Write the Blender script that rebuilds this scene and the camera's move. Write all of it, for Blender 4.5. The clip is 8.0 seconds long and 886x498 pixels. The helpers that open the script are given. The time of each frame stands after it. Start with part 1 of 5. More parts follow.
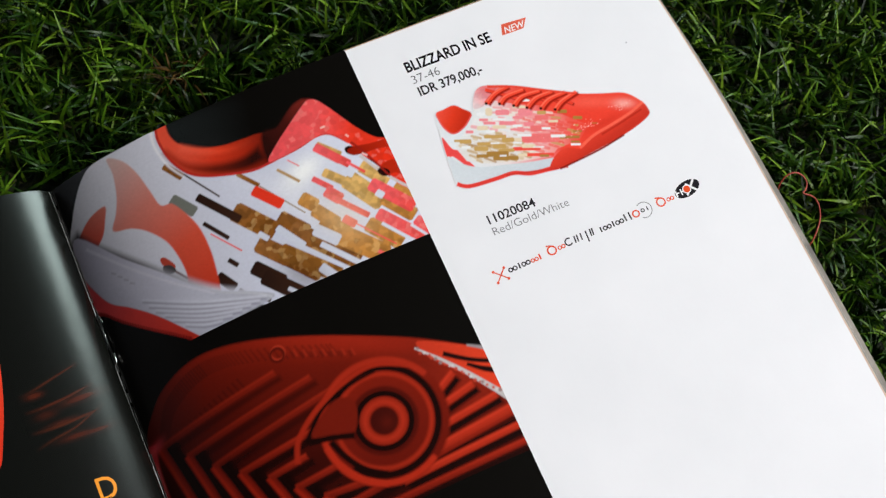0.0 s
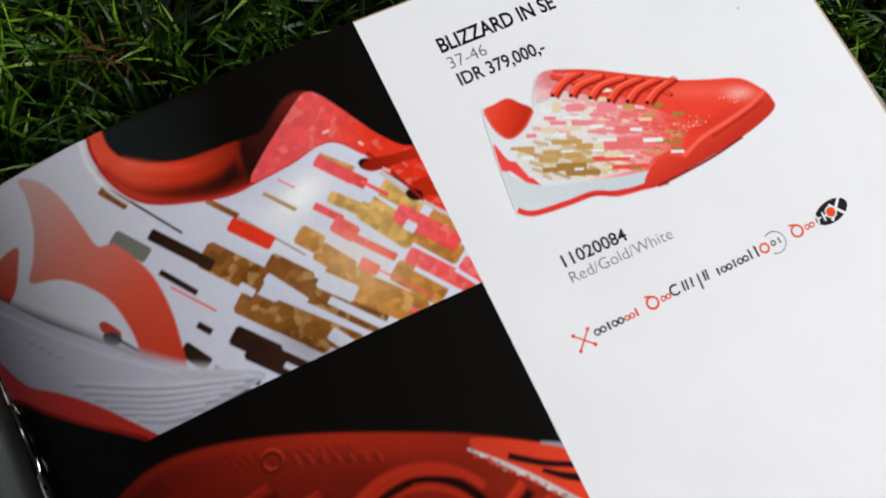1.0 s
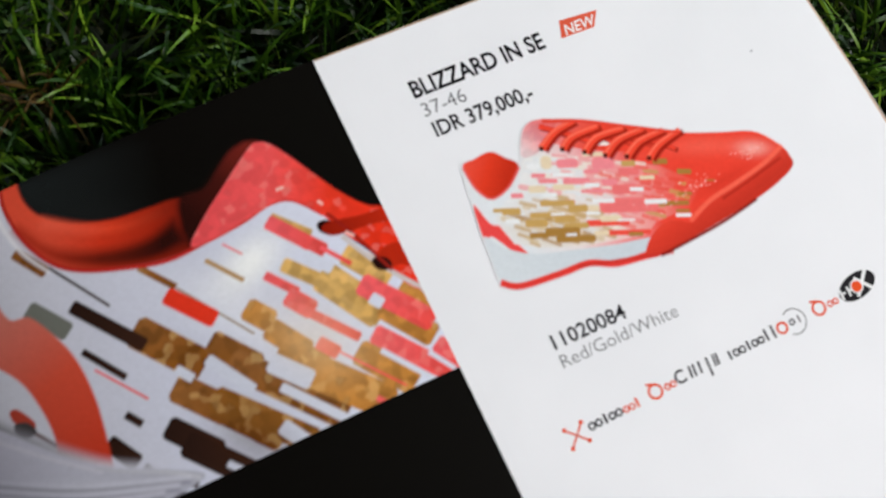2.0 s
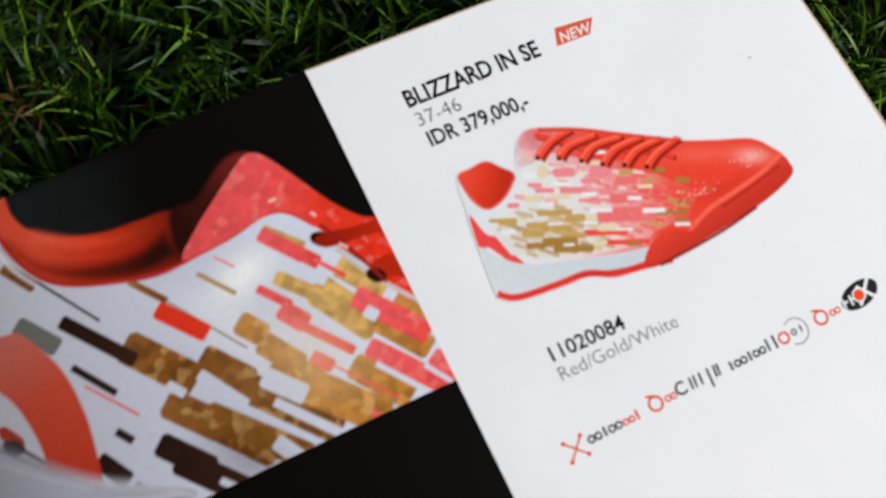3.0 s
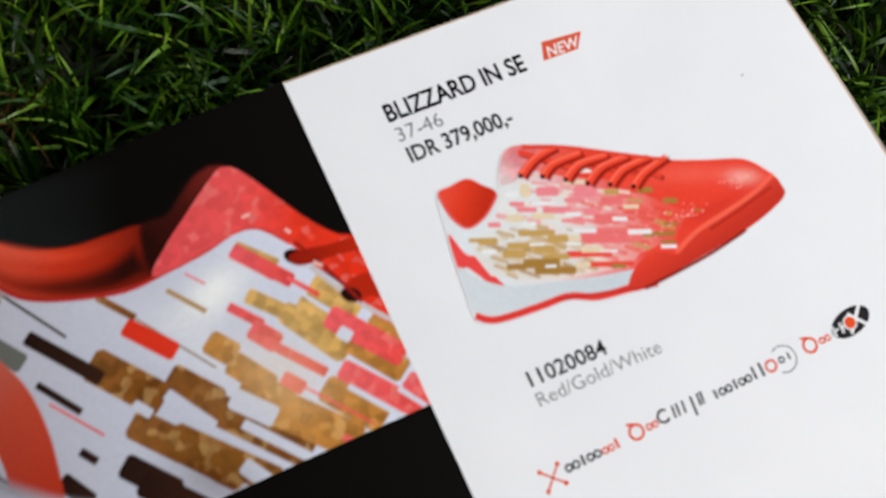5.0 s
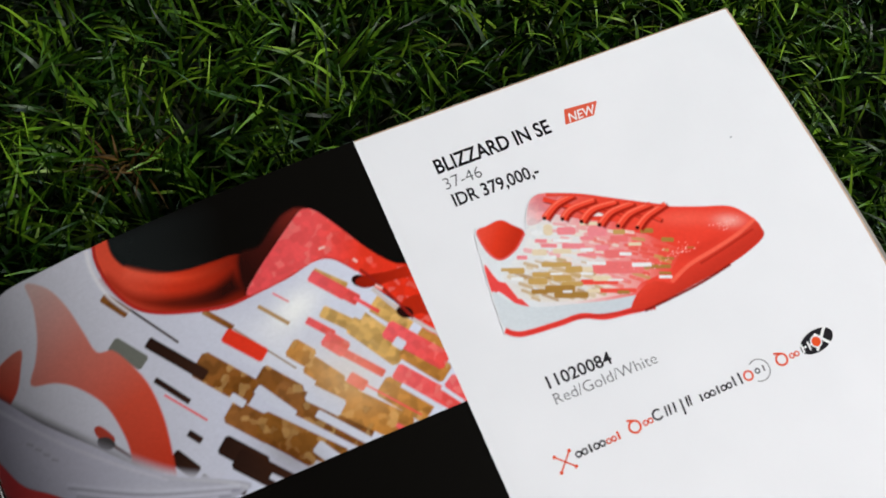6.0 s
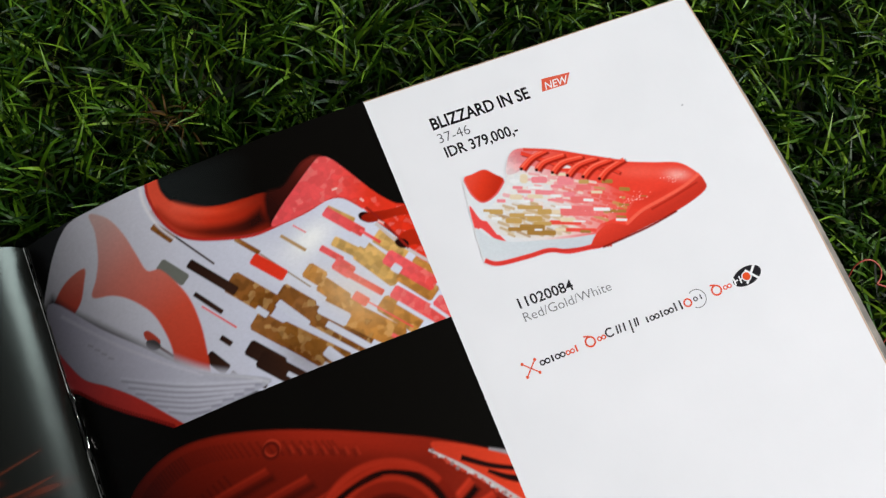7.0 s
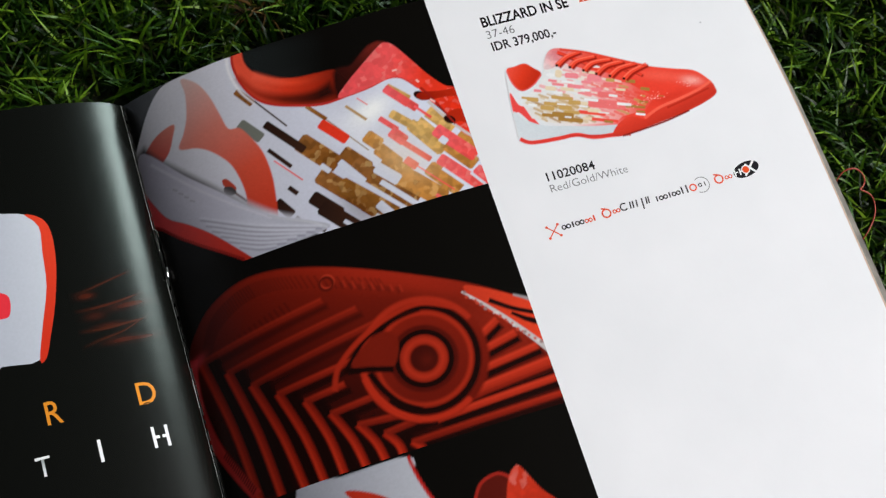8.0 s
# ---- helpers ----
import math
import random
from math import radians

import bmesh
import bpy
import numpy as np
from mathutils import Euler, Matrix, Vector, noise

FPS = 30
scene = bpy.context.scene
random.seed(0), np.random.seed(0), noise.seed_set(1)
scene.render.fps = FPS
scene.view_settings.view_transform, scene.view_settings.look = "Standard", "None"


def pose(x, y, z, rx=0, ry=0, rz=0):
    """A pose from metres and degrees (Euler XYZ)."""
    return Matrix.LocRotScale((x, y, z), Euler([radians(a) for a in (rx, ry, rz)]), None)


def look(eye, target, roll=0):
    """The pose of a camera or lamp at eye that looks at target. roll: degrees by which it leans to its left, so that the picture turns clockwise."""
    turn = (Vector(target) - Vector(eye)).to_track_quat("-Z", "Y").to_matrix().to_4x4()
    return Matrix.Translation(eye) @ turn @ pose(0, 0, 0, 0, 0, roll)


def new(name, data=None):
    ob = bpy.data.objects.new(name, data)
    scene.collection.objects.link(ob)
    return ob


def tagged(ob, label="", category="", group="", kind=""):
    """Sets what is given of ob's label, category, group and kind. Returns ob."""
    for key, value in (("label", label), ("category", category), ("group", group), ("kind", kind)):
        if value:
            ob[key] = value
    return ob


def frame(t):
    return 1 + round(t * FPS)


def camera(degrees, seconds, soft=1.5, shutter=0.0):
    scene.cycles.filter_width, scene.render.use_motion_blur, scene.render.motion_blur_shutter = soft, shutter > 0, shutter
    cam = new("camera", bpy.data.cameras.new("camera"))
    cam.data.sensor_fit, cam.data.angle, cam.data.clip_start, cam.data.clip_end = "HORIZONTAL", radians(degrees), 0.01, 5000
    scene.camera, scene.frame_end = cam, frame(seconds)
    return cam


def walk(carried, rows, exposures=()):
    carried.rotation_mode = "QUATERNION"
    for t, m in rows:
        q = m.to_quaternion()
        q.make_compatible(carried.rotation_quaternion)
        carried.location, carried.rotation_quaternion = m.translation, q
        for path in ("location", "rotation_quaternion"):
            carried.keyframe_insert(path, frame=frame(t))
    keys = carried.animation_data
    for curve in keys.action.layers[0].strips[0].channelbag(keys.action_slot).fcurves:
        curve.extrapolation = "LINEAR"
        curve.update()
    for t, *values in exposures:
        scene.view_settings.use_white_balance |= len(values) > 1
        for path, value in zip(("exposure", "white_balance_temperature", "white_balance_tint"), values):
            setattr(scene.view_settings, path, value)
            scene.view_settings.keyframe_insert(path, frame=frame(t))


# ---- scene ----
cam = camera(37.0, 8.0, soft=1.3)
PATH = [
    (0, (-0.07922, -0.20174, 0.42027), (0.01197, -0.06613, -0.05227), 10.42),
    (0.5, (-0.07589, -0.15901, 0.37061), (0.02442, -0.03842, -0.10414), 15.54),
    (1, (-0.07350, -0.13129, 0.30307), (0.03405, -0.02399, -0.17329), 20.19),
    (1.5, (-0.06174, -0.10833, 0.26915), (0.05843, -0.00551, -0.20518), 24.75),
    (2.8, (-0.06088, -0.10765, 0.26246), (0.06431, -0.00047, -0.20960), 25.09),
    (3, (-0.05988, -0.10788, 0.26063), (0.06614, 0.00007, -0.21103), 24.53),
    (3.5, (-0.05593, -0.10760, 0.25470), (0.06879, 0.00334, -0.21661), 23.08),
    (4, (-0.05176, -0.10451, 0.24152), (0.07548, 0.00302, -0.22992), 24.63),
    (4.2, (-0.04802, -0.10313, 0.24133), (0.07544, 0.00090, -0.23188), 25.58),
    (5.3, (-0.05039, -0.10969, 0.27932), (0.06505, 0.00741, -0.19287), 21.01),
    (5.5, (-0.05277, -0.11407, 0.30153), (0.05534, 0.01089, -0.17038), 17.65),
    (6, (-0.05739, -0.12922, 0.31591), (0.04288, 0.00943, -0.15390), 13.33),
    (6.5, (-0.05910, -0.14386, 0.33929), (0.03417, -0.00539, -0.13201), 11.94),
    (7, (-0.06433, -0.16790, 0.37407), (0.02351, -0.02432, -0.09675), 10.43),
    (7.5, (-0.07593, -0.19718, 0.40185), (0.00995, -0.04956, -0.06808), 10.63),
    (8, (-0.09631, -0.22748, 0.41555), (-0.01256, -0.07549, -0.05337), 12.01),
]
cam.data.dof.use_dof, cam.data.dof.focus_distance, cam.data.dof.aperture_fstop = True, 0.43, 26.0
walk(cam, [(t, look(eye, target, roll)) for t, eye, target, roll in PATH], [(0, 0.08), (0.9, 0.02), (8, 0.02)])

# ---- light ----
world = bpy.data.worlds.new("sky")
scene.world = world
world.use_nodes = True
wn = world.node_tree.nodes
sky = wn.new("ShaderNodeTexSky")
sky.sky_type, sky.sun_disc = "NISHITA", False
sky.sun_elevation, sky.sun_rotation = radians(35), radians(70)
world.node_tree.links.new(sky.outputs[0], wn["Background"].inputs[0])
wn["Background"].inputs[1].default_value = 0.1


def unseen_light(name, place, target, width, height, watts, colour):
    lamp = bpy.data.lights.new(name, "AREA")
    lamp.shape, lamp.size, lamp.size_y = "RECTANGLE", width, height
    lamp.energy, lamp.color = watts, colour
    ob = new(name, lamp)
    ob.matrix_world = look(place, target)
    return ob


# unseen lamp added south-east to brighten the page and shade the grass behind
unseen_light("main_unseen_light", (1.70, -1.00, 1.15), (0, -1.00, 1.15), 1.4, 0.9, 104, (1.0, 0.962, 0.952))
# unseen lamp added low down for the teal sheen beside the fold
unseen_light("low_unseen_light", (1.70, 0.92, 0.70), (0, 0.92, 0.70), 0.50, 1.2, 28, (0.78, 1.0, 0.95))
# weak unseen lamp added for the veil on the right page near the fold
unseen_light("west_unseen_light", (-2.44, 1.95, 1.3), (0, 1.95, 1.3), 0.9, 1.6, 6, (0.96, 0.98, 1.0))


# ---- materials ----
def lin(c):
    return tuple((v / 255 / 12.92 if v <= 10 else ((v / 255 + 0.055) / 1.055) ** 2.4) for v in c) + (1.0,)


def material(name, rough=0.5, colour=None, metal=0.0):
    m = bpy.data.materials.new(name)
    m.use_nodes = True
    b = m.node_tree.nodes["Principled BSDF"]
    b.inputs["Roughness"].default_value, b.inputs["Metallic"].default_value = rough, metal
    if colour:
        b.inputs["Base Color"].default_value = colour
    return m, m.node_tree.nodes, m.node_tree.links, b


def noise_node(n, l, scale, detail=4.0, rough=0.55):
    coord = n.new("ShaderNodeTexCoord")
    tex = n.new("ShaderNodeTexNoise")
    tex.inputs["Scale"].default_value, tex.inputs["Detail"].default_value = scale, detail
    tex.inputs["Roughness"].default_value = rough
    l.new(coord.outputs["Object"], tex.inputs["Vector"])
    return tex


def ramp(n, l, source, low, high, a=0.3, b=0.7):
    r = n.new("ShaderNodeValToRGB")
    r.color_ramp.elements[0].position, r.color_ramp.elements[1].position = a, b
    r.color_ramp.elements[0].color, r.color_ramp.elements[1].color = low, high
    l.new(source, r.inputs["Fac"])
    return r


def multiply(n, l, a, b, factor=1.0):
    mix = n.new("ShaderNodeMix")
    mix.data_type, mix.blend_type = "RGBA", "MULTIPLY"
    mix.inputs[0].default_value = factor
    l.new(a, mix.inputs[6])
    l.new(b, mix.inputs[7])
    return mix.outputs[2]


def bump(n, l, bsdf, height, strength, distance):
    bm_node = n.new("ShaderNodeBump")
    bm_node.inputs["Strength"].default_value, bm_node.inputs["Distance"].default_value = strength, distance
    l.new(height, bm_node.inputs["Height"])
    l.new(bm_node.outputs[0], bsdf.inputs["Normal"])


def grey(v):
    return (v, v, v, 1.0)


def make_ink(name, rough):
    """Printing ink: the pigment is in the attribute, with a fine mottle."""
    m, n, l, b = material(name, rough)
    b.inputs["Specular IOR Level"].default_value = 0.45
    attr = n.new("ShaderNodeVertexColor")
    attr.layer_name = "ink"
    mott = noise_node(n, l, 900.0, 3.0)
    out = multiply(n, l, attr.outputs["Color"], ramp(n, l, mott.outputs[0], grey(0.95), grey(1.0)).outputs[0])
    l.new(out, b.inputs["Base Color"])
    ripple = noise_node(n, l, 60.0, 2.0)
    bump(n, l, b, ripple.outputs[0], 0.12, 0.001)
    return m


ink = make_ink("printing_ink", 0.23)
satin_ink = make_ink("satin_printing_ink", 0.27)

paper, n, l, b = material("coated_paper", 0.38)
b.inputs["Specular IOR Level"].default_value = 0.4
tone = noise_node(n, l, 22.0, 3.0)
l.new(ramp(n, l, tone.outputs[0], (0.785, 0.785, 0.82, 1), (0.83, 0.825, 0.86, 1)).outputs[0], b.inputs["Base Color"])
fibre = noise_node(n, l, 70.0, 3.0)
bump(n, l, b, fibre.outputs[0], 0.1, 0.001)

edge_paper, n, l, b = material("cut_paper_edge", 0.7)
tone = noise_node(n, l, 160.0, 3.0)
l.new(ramp(n, l, tone.outputs[0], (0.50, 0.43, 0.36, 1), (0.72, 0.66, 0.58, 1)).outputs[0], b.inputs["Base Color"])

dark_print, n, l, b = material("dark_printed_margin", 0.4)
tone = noise_node(n, l, 120.0, 3.0)
l.new(ramp(n, l, tone.outputs[0], (0.14, 0.13, 0.12, 1), (0.30, 0.27, 0.24, 1)).outputs[0], b.inputs["Base Color"])

steel = material("staple_steel", 0.22, (0.75, 0.75, 0.74, 1), 1.0)[0]

blade, n, l, b = material("turf_blade", 0.36)
info = n.new("ShaderNodeNewGeometry")
hue = n.new("ShaderNodeValToRGB")
hue.color_ramp.elements[0].color, hue.color_ramp.elements[1].color = (0.003, 0.013, 0.001, 1), (0.155, 0.27, 0.018, 1)
e = hue.color_ramp.elements.new(0.45)
e.color = (0.017, 0.055, 0.003, 1)
e = hue.color_ramp.elements.new(0.75)
e.color = (0.060, 0.142, 0.006, 1)
l.new(info.outputs["Random Per Island"], hue.inputs["Fac"])
streak = noise_node(n, l, 260.0, 3.0)
l.new(multiply(n, l, hue.outputs[0], ramp(n, l, streak.outputs[0], grey(0.6), grey(1.0)).outputs[0]), b.inputs["Base Color"])
b.inputs["Specular IOR Level"].default_value = 0.12

thatch, n, l, b = material("turf_thatch", 0.6)
info = n.new("ShaderNodeNewGeometry")
l.new(ramp(n, l, info.outputs["Random Per Island"], (0.003, 0.007, 0.001, 1), (0.030, 0.030, 0.007, 1), 0.3, 1.0).outputs[0], b.inputs["Base Color"])
b.inputs["Specular IOR Level"].default_value = 0.08

withered, n, l, b = material("withered_fibre", 0.6)
info = n.new("ShaderNodeNewGeometry")
l.new(ramp(n, l, info.outputs["Random Per Island"], (0.012, 0.007, 0.002, 1), (0.085, 0.045, 0.010, 1), 0.1, 1.0).outputs[0], b.inputs["Base Color"])
b.inputs["Specular IOR Level"].default_value = 0.08

backing, n, l, b = material("turf_backing", 0.9)
tone = noise_node(n, l, 180.0, 5.0)
l.new(ramp(n, l, tone.outputs[0], (0.002, 0.005, 0.001, 1), (0.010, 0.018, 0.004, 1)).outputs[0], b.inputs["Base Color"])

plaster, n, l, b = material("wall_plaster", 0.85)
tone = noise_node(n, l, 2.0, 5.0)
l.new(ramp(n, l, tone.outputs[0], grey(0.035), grey(0.045)).outputs[0], b.inputs["Base Color"])
bump(n, l, b, noise_node(n, l, 90.0, 4.0).outputs[0], 0.2, 0.002)

thread_red = material("red_thread", 0.55, (0.30, 0.03, 0.012, 1))[0]


# ---- mesh helpers ----
def part(name, bm, mats, parent, label="", smooth=True):
    me = bpy.data.meshes.new(name)
    bm.to_mesh(me)
    bm.free()
    for m in (mats if isinstance(mats, (list, tuple)) else [mats]):
        me.materials.append(m)
    if smooth:
        me.shade_smooth()
    ob = new(name, me)
    ob.parent = parent
    return tagged(ob, label)


def box(bm, lo, hi):
    r = bmesh.ops.create_cube(bm, size=1.0)
    for v in r["verts"]:
        v.co = Vector(((v.co.x + 0.5) * (hi[0] - lo[0]) + lo[0], (v.co.y + 0.5) * (hi[1] - lo[1]) + lo[1], (v.co.z + 0.5) * (hi[2] - lo[2]) + lo[2]))


GROUND = -0.032      # top of the turf's backing
FOLD = -113.0        # millimetres: x of the fold
RIGHT = 111.2        # x of the fore edge of the right-hand page
LEFT = -338.0
FOOT = -308.0        # y of the foot of the pages
SECOND = -154.0      # y of the border between the second and third photographs
FIRST = -74.3


NODES = sorted({*range(-401, 201, 2), *range(-133, -95)})   # where the bowed paper is creased into facets


def fore(y):
    """How far the fore edge of the right-hand page runs out beyond its corner, in mm, at y in mm."""
    return 5.0 * np.sin(np.pi / 2 * np.clip(-np.asarray(y, float) / 85, 0, 1))


def bow_right(x):
    e = x - FOLD
    t = min(max((e - 60) / 65, 0), 1)
    return -25.5 * math.exp(-e / 35) * (1 - t * t * (3 - 2 * t))


def bow_left(x):
    d = FOLD - x
    return -25.5 + 3.6 * (1 - math.exp(-d / 3)) + 21.9 * (1 - math.exp(-d / 33))


def height(x, y, side):
    """Height of the paper, in mm, at x, y in mm: two bowed pages that dip to the fold."""
    i = min(bisect_right(NODES, x if side > 0 else x - 1e-6) - 1, len(NODES) - 2)
    a, c = NODES[i], NODES[i + 1]
    f = bow_right if side > 0 else bow_left
    z0, z1 = f(a), f(c)
    return z0 + (z1 - z0) * (x - a) / (c - a)


def bisect_right(values, x):
    lo, hi = 0, len(values)
    while lo < hi:
        mid = (lo + hi) // 2
        if x < values[mid]:
            hi = mid
        else:
            lo = mid + 1
    return lo


def on_page(x, y, layer, side):
    return Vector((x, y, height(x, y, side) + 0.02 * layer)) * 0.001


def sheet(x0, x1, y0, y1, side, drop, thick, fan=0.0):
    """A sheet of paper that follows the bowed page, drop mm under it."""
    bm = bmesh.new()
    xs = sorted({x0, x1, *[x for x in NODES if x0 + 0.3 < x < x1 - 0.3]})
    ys = [y0 + (y1 - y0) * i / 30 for i in range(31)]
    def bow(x, y):
        out = float(fore(y)) + fan * min(1, 0.35 + max(-y, 0) / 200)
        return x + (out * (x - 95) / (RIGHT - 95) if side > 0 and x > 95 else 0)
    rows = [[[bm.verts.new(on_page(bow(x, y), y, 0, side) - Vector((0, 0, (drop + d) * 0.001))) for y in ys] for x in xs] for d in (0, thick)]
    nx, ny = len(xs), len(ys)
    for i in range(nx - 1):
        for j in range(ny - 1):
            bm.faces.new((rows[0][i][j], rows[0][i + 1][j], rows[0][i + 1][j + 1], rows[0][i][j + 1]))
            bm.faces.new((rows[1][i][j], rows[1][i][j + 1], rows[1][i + 1][j + 1], rows[1][i + 1][j]))
    for i in range(nx - 1):
        for j, f in ((0, 1), (ny - 1, 0)):
            q = (rows[0][i][j], rows[1][i][j], rows[1][i + 1][j], rows[0][i + 1][j])
            bm.faces.new(q if f else q[::-1]).material_index = 1
    for j in range(ny - 1):
        for i, f in ((0, 0), (nx - 1, 1)):
            q = (rows[0][i][j], rows[1][i][j], rows[1][i][j + 1], rows[0][i][j + 1])
            bm.faces.new(q if f else q[::-1]).material_index = 1
    bmesh.ops.recalc_face_normals(bm, faces=bm.faces)
    bmesh.ops.split_edges(bm, edges=[e for e in bm.edges if len({f.material_index for f in e.link_faces}) > 1])
    for f in bm.faces:
        f.smooth = f.material_index == 0
    return bm


# ---- printing ----
def rounded(pts, steps=5):
    """A smooth closed outline through control points."""
    out, k = [], len(pts)
    for i in range(k):
        p0, p1, p2, p3 = (Vector(pts[(i + d) % k]) for d in (-1, 0, 1, 2))
        for s in range(steps):
            t = s / steps
            out.append(tuple(0.5 * (2 * p1 + (p2 - p0) * t + (2 * p0 - 5 * p1 + 4 * p2 - p3) * t * t + (3 * p1 - p0 - 3 * p2 + p3) * t**3)))
    return out


def curve(pts, steps=6):
    out = []
    for i in range(len(pts) - 1):
        p0, p1, p2, p3 = (Vector(pts[min(max(i + d, 0), len(pts) - 1)]) for d in (-1, 0, 1, 2))
        for s in range(steps + (i == len(pts) - 2)):
            t = s / steps
            out.append(0.5 * (2 * p1 + (p2 - p0) * t + (2 * p0 - 5 * p1 + 4 * p2 - p3) * t * t + (3 * p1 - p0 - 3 * p2 + p3) * t**3))
    return out


def stroke(pts, width, end=None, shift=(0, 0)):
    """The outline of a line of that width through the points, tapering to the width end."""
    line = curve(pts) if len(pts) > 2 else [Vector(p) for p in pts]
    end = width if end is None else end
    left, right = [], []
    for i, p in enumerate(line):
        d = (line[min(i + 1, len(line) - 1)] - line[max(i - 1, 0)]).normalized()
        w = 0.5 * (width + (end - width) * i / (len(line) - 1))
        q = Vector((-d.y, d.x)) * max(w, 0.02)
        p = p + Vector(shift)
        left.append(tuple(p + q))
        right.append(tuple(p - q))
    return left + right[::-1]


def bar(p, q, width, round_=0.14):
    """A slanted bar with softened corners."""
    p, q = Vector(p), Vector(q)
    d = (q - p).normalized()
    s, c = Vector((-d.y, d.x)) * width / 2, min(round_ * width, 1.0)
    cd, cs = d * c, s.normalized() * c
    return [tuple(v) for v in (p + s + cd, q + s - cd, q + s - cs, q - s + cs, q - s - cd, p - s + cd, p - s + cs, p + s - cs)]


def band(one, two):
    """The outline between two smooth lines, the second running back."""
    return [tuple(p) for p in curve(one) + curve(two)]


def disc(x, y, r, ry=None, turn=0.0, k=40):
    ry = ry or r
    c, s = math.cos(turn), math.sin(turn)
    return [(x + r * math.cos(a) * c - ry * math.sin(a) * s, y + r * math.cos(a) * s + ry * math.sin(a) * c) for a in (2 * math.pi * i / k for i in range(k))]


def ring(x, y, r0, r1, a0=0.0, a1=2 * math.pi, k=44):
    """Quads of a ring or of a part of one."""
    out = []
    for i in range(k):
        a, c = a0 + (a1 - a0) * i / k, a0 + (a1 - a0) * (i + 1) / k
        out.append([(x + r * math.cos(g), y + r * math.sin(g)) for r, g in ((r0, a), (r1, a), (r1, c), (r0, c))])
    return out


def clipped(poly, lo, hi):
    for axis, bound, keep in ((0, lo[0], 1), (0, hi[0], -1), (1, lo[1], 1), (1, hi[1], -1)):
        out = []
        for i, q in enumerate(poly):
            p = poly[i - 1]
            pi, qi = (p[axis] - bound) * keep >= 0, (q[axis] - bound) * keep >= 0
            if pi != qi:
                t = (bound - p[axis]) / (q[axis] - p[axis])
                out.append(tuple(p[j] + (q[j] - p[j]) * t for j in (0, 1)))
            if qi:
                out.append(tuple(q))
        poly = out
        if len(poly) < 3:
            return []
    return poly


def fade(p, q, *colours):
    """An ink that runs from one colour to the next along the way from p to q."""
    (px, py), (qx, qy) = p, q
    cs = np.array([lin(c) for c in colours])
    long2 = (qx - px) ** 2 + (qy - py) ** 2

    def pigment(x, y):
        t = np.clip(((np.asarray(x, float) - px) * (qx - px) + (np.asarray(y, float) - py) * (qy - py)) / long2, 0, 1) * (len(cs) - 1)
        return np.stack([np.interp(t, range(len(cs)), cs[:, j]) for j in range(4)], -1)
    return pigment


def distance(poly, x, y):
    """Signed distance to a closed outline, negative inside."""
    best, wind = np.full(x.shape, 1e9), np.zeros(x.shape, int)
    for (x0, y0), (x1, y1) in zip(poly, poly[1:] + poly[:1]):
        dx, dy = x1 - x0, y1 - y0
        n2 = dx * dx + dy * dy
        if n2 < 1e-9:
            continue
        px, py = x - x0, y - y0
        t = np.clip((px * dx + py * dy) / n2, 0, 1)
        best = np.minimum(best, (px - t * dx) ** 2 + (py - t * dy) ** 2)
        turn = dx * py - dy * px
        wind += ((y >= y0) & (y < y1) & (turn > 0)).astype(int) - ((y < y0) & (y >= y1) & (turn < 0)).astype(int)
    return np.where(wind != 0, -1, 1) * np.sqrt(best)


def facets(x, y, size, seed):
    """Two random values for each cell of an irregular mosaic."""
    def chance(i, j, k):
        v = np.sin(i * 127.1 + j * 311.7 + k * 74.7 + seed) * 43758.5453
        return v - np.floor(v)
    gx, gy = np.floor(x / size), np.floor(y / size)
    best, one, two = np.full(x.shape, 1e9), np.zeros(x.shape), np.zeros(x.shape)
    for di in (-1, 0, 1):
        for dj in (-1, 0, 1):
            i, j = gx + di, gy + dj
            d = (x / size - i - chance(i, j, 1)) ** 2 + (y / size - j - chance(i, j, 2)) ** 2
            near = d < best
            best, one, two = np.where(near, d, best), np.where(near, chance(i, j, 3), one), np.where(near, chance(i, j, 4), two)
    return one, two


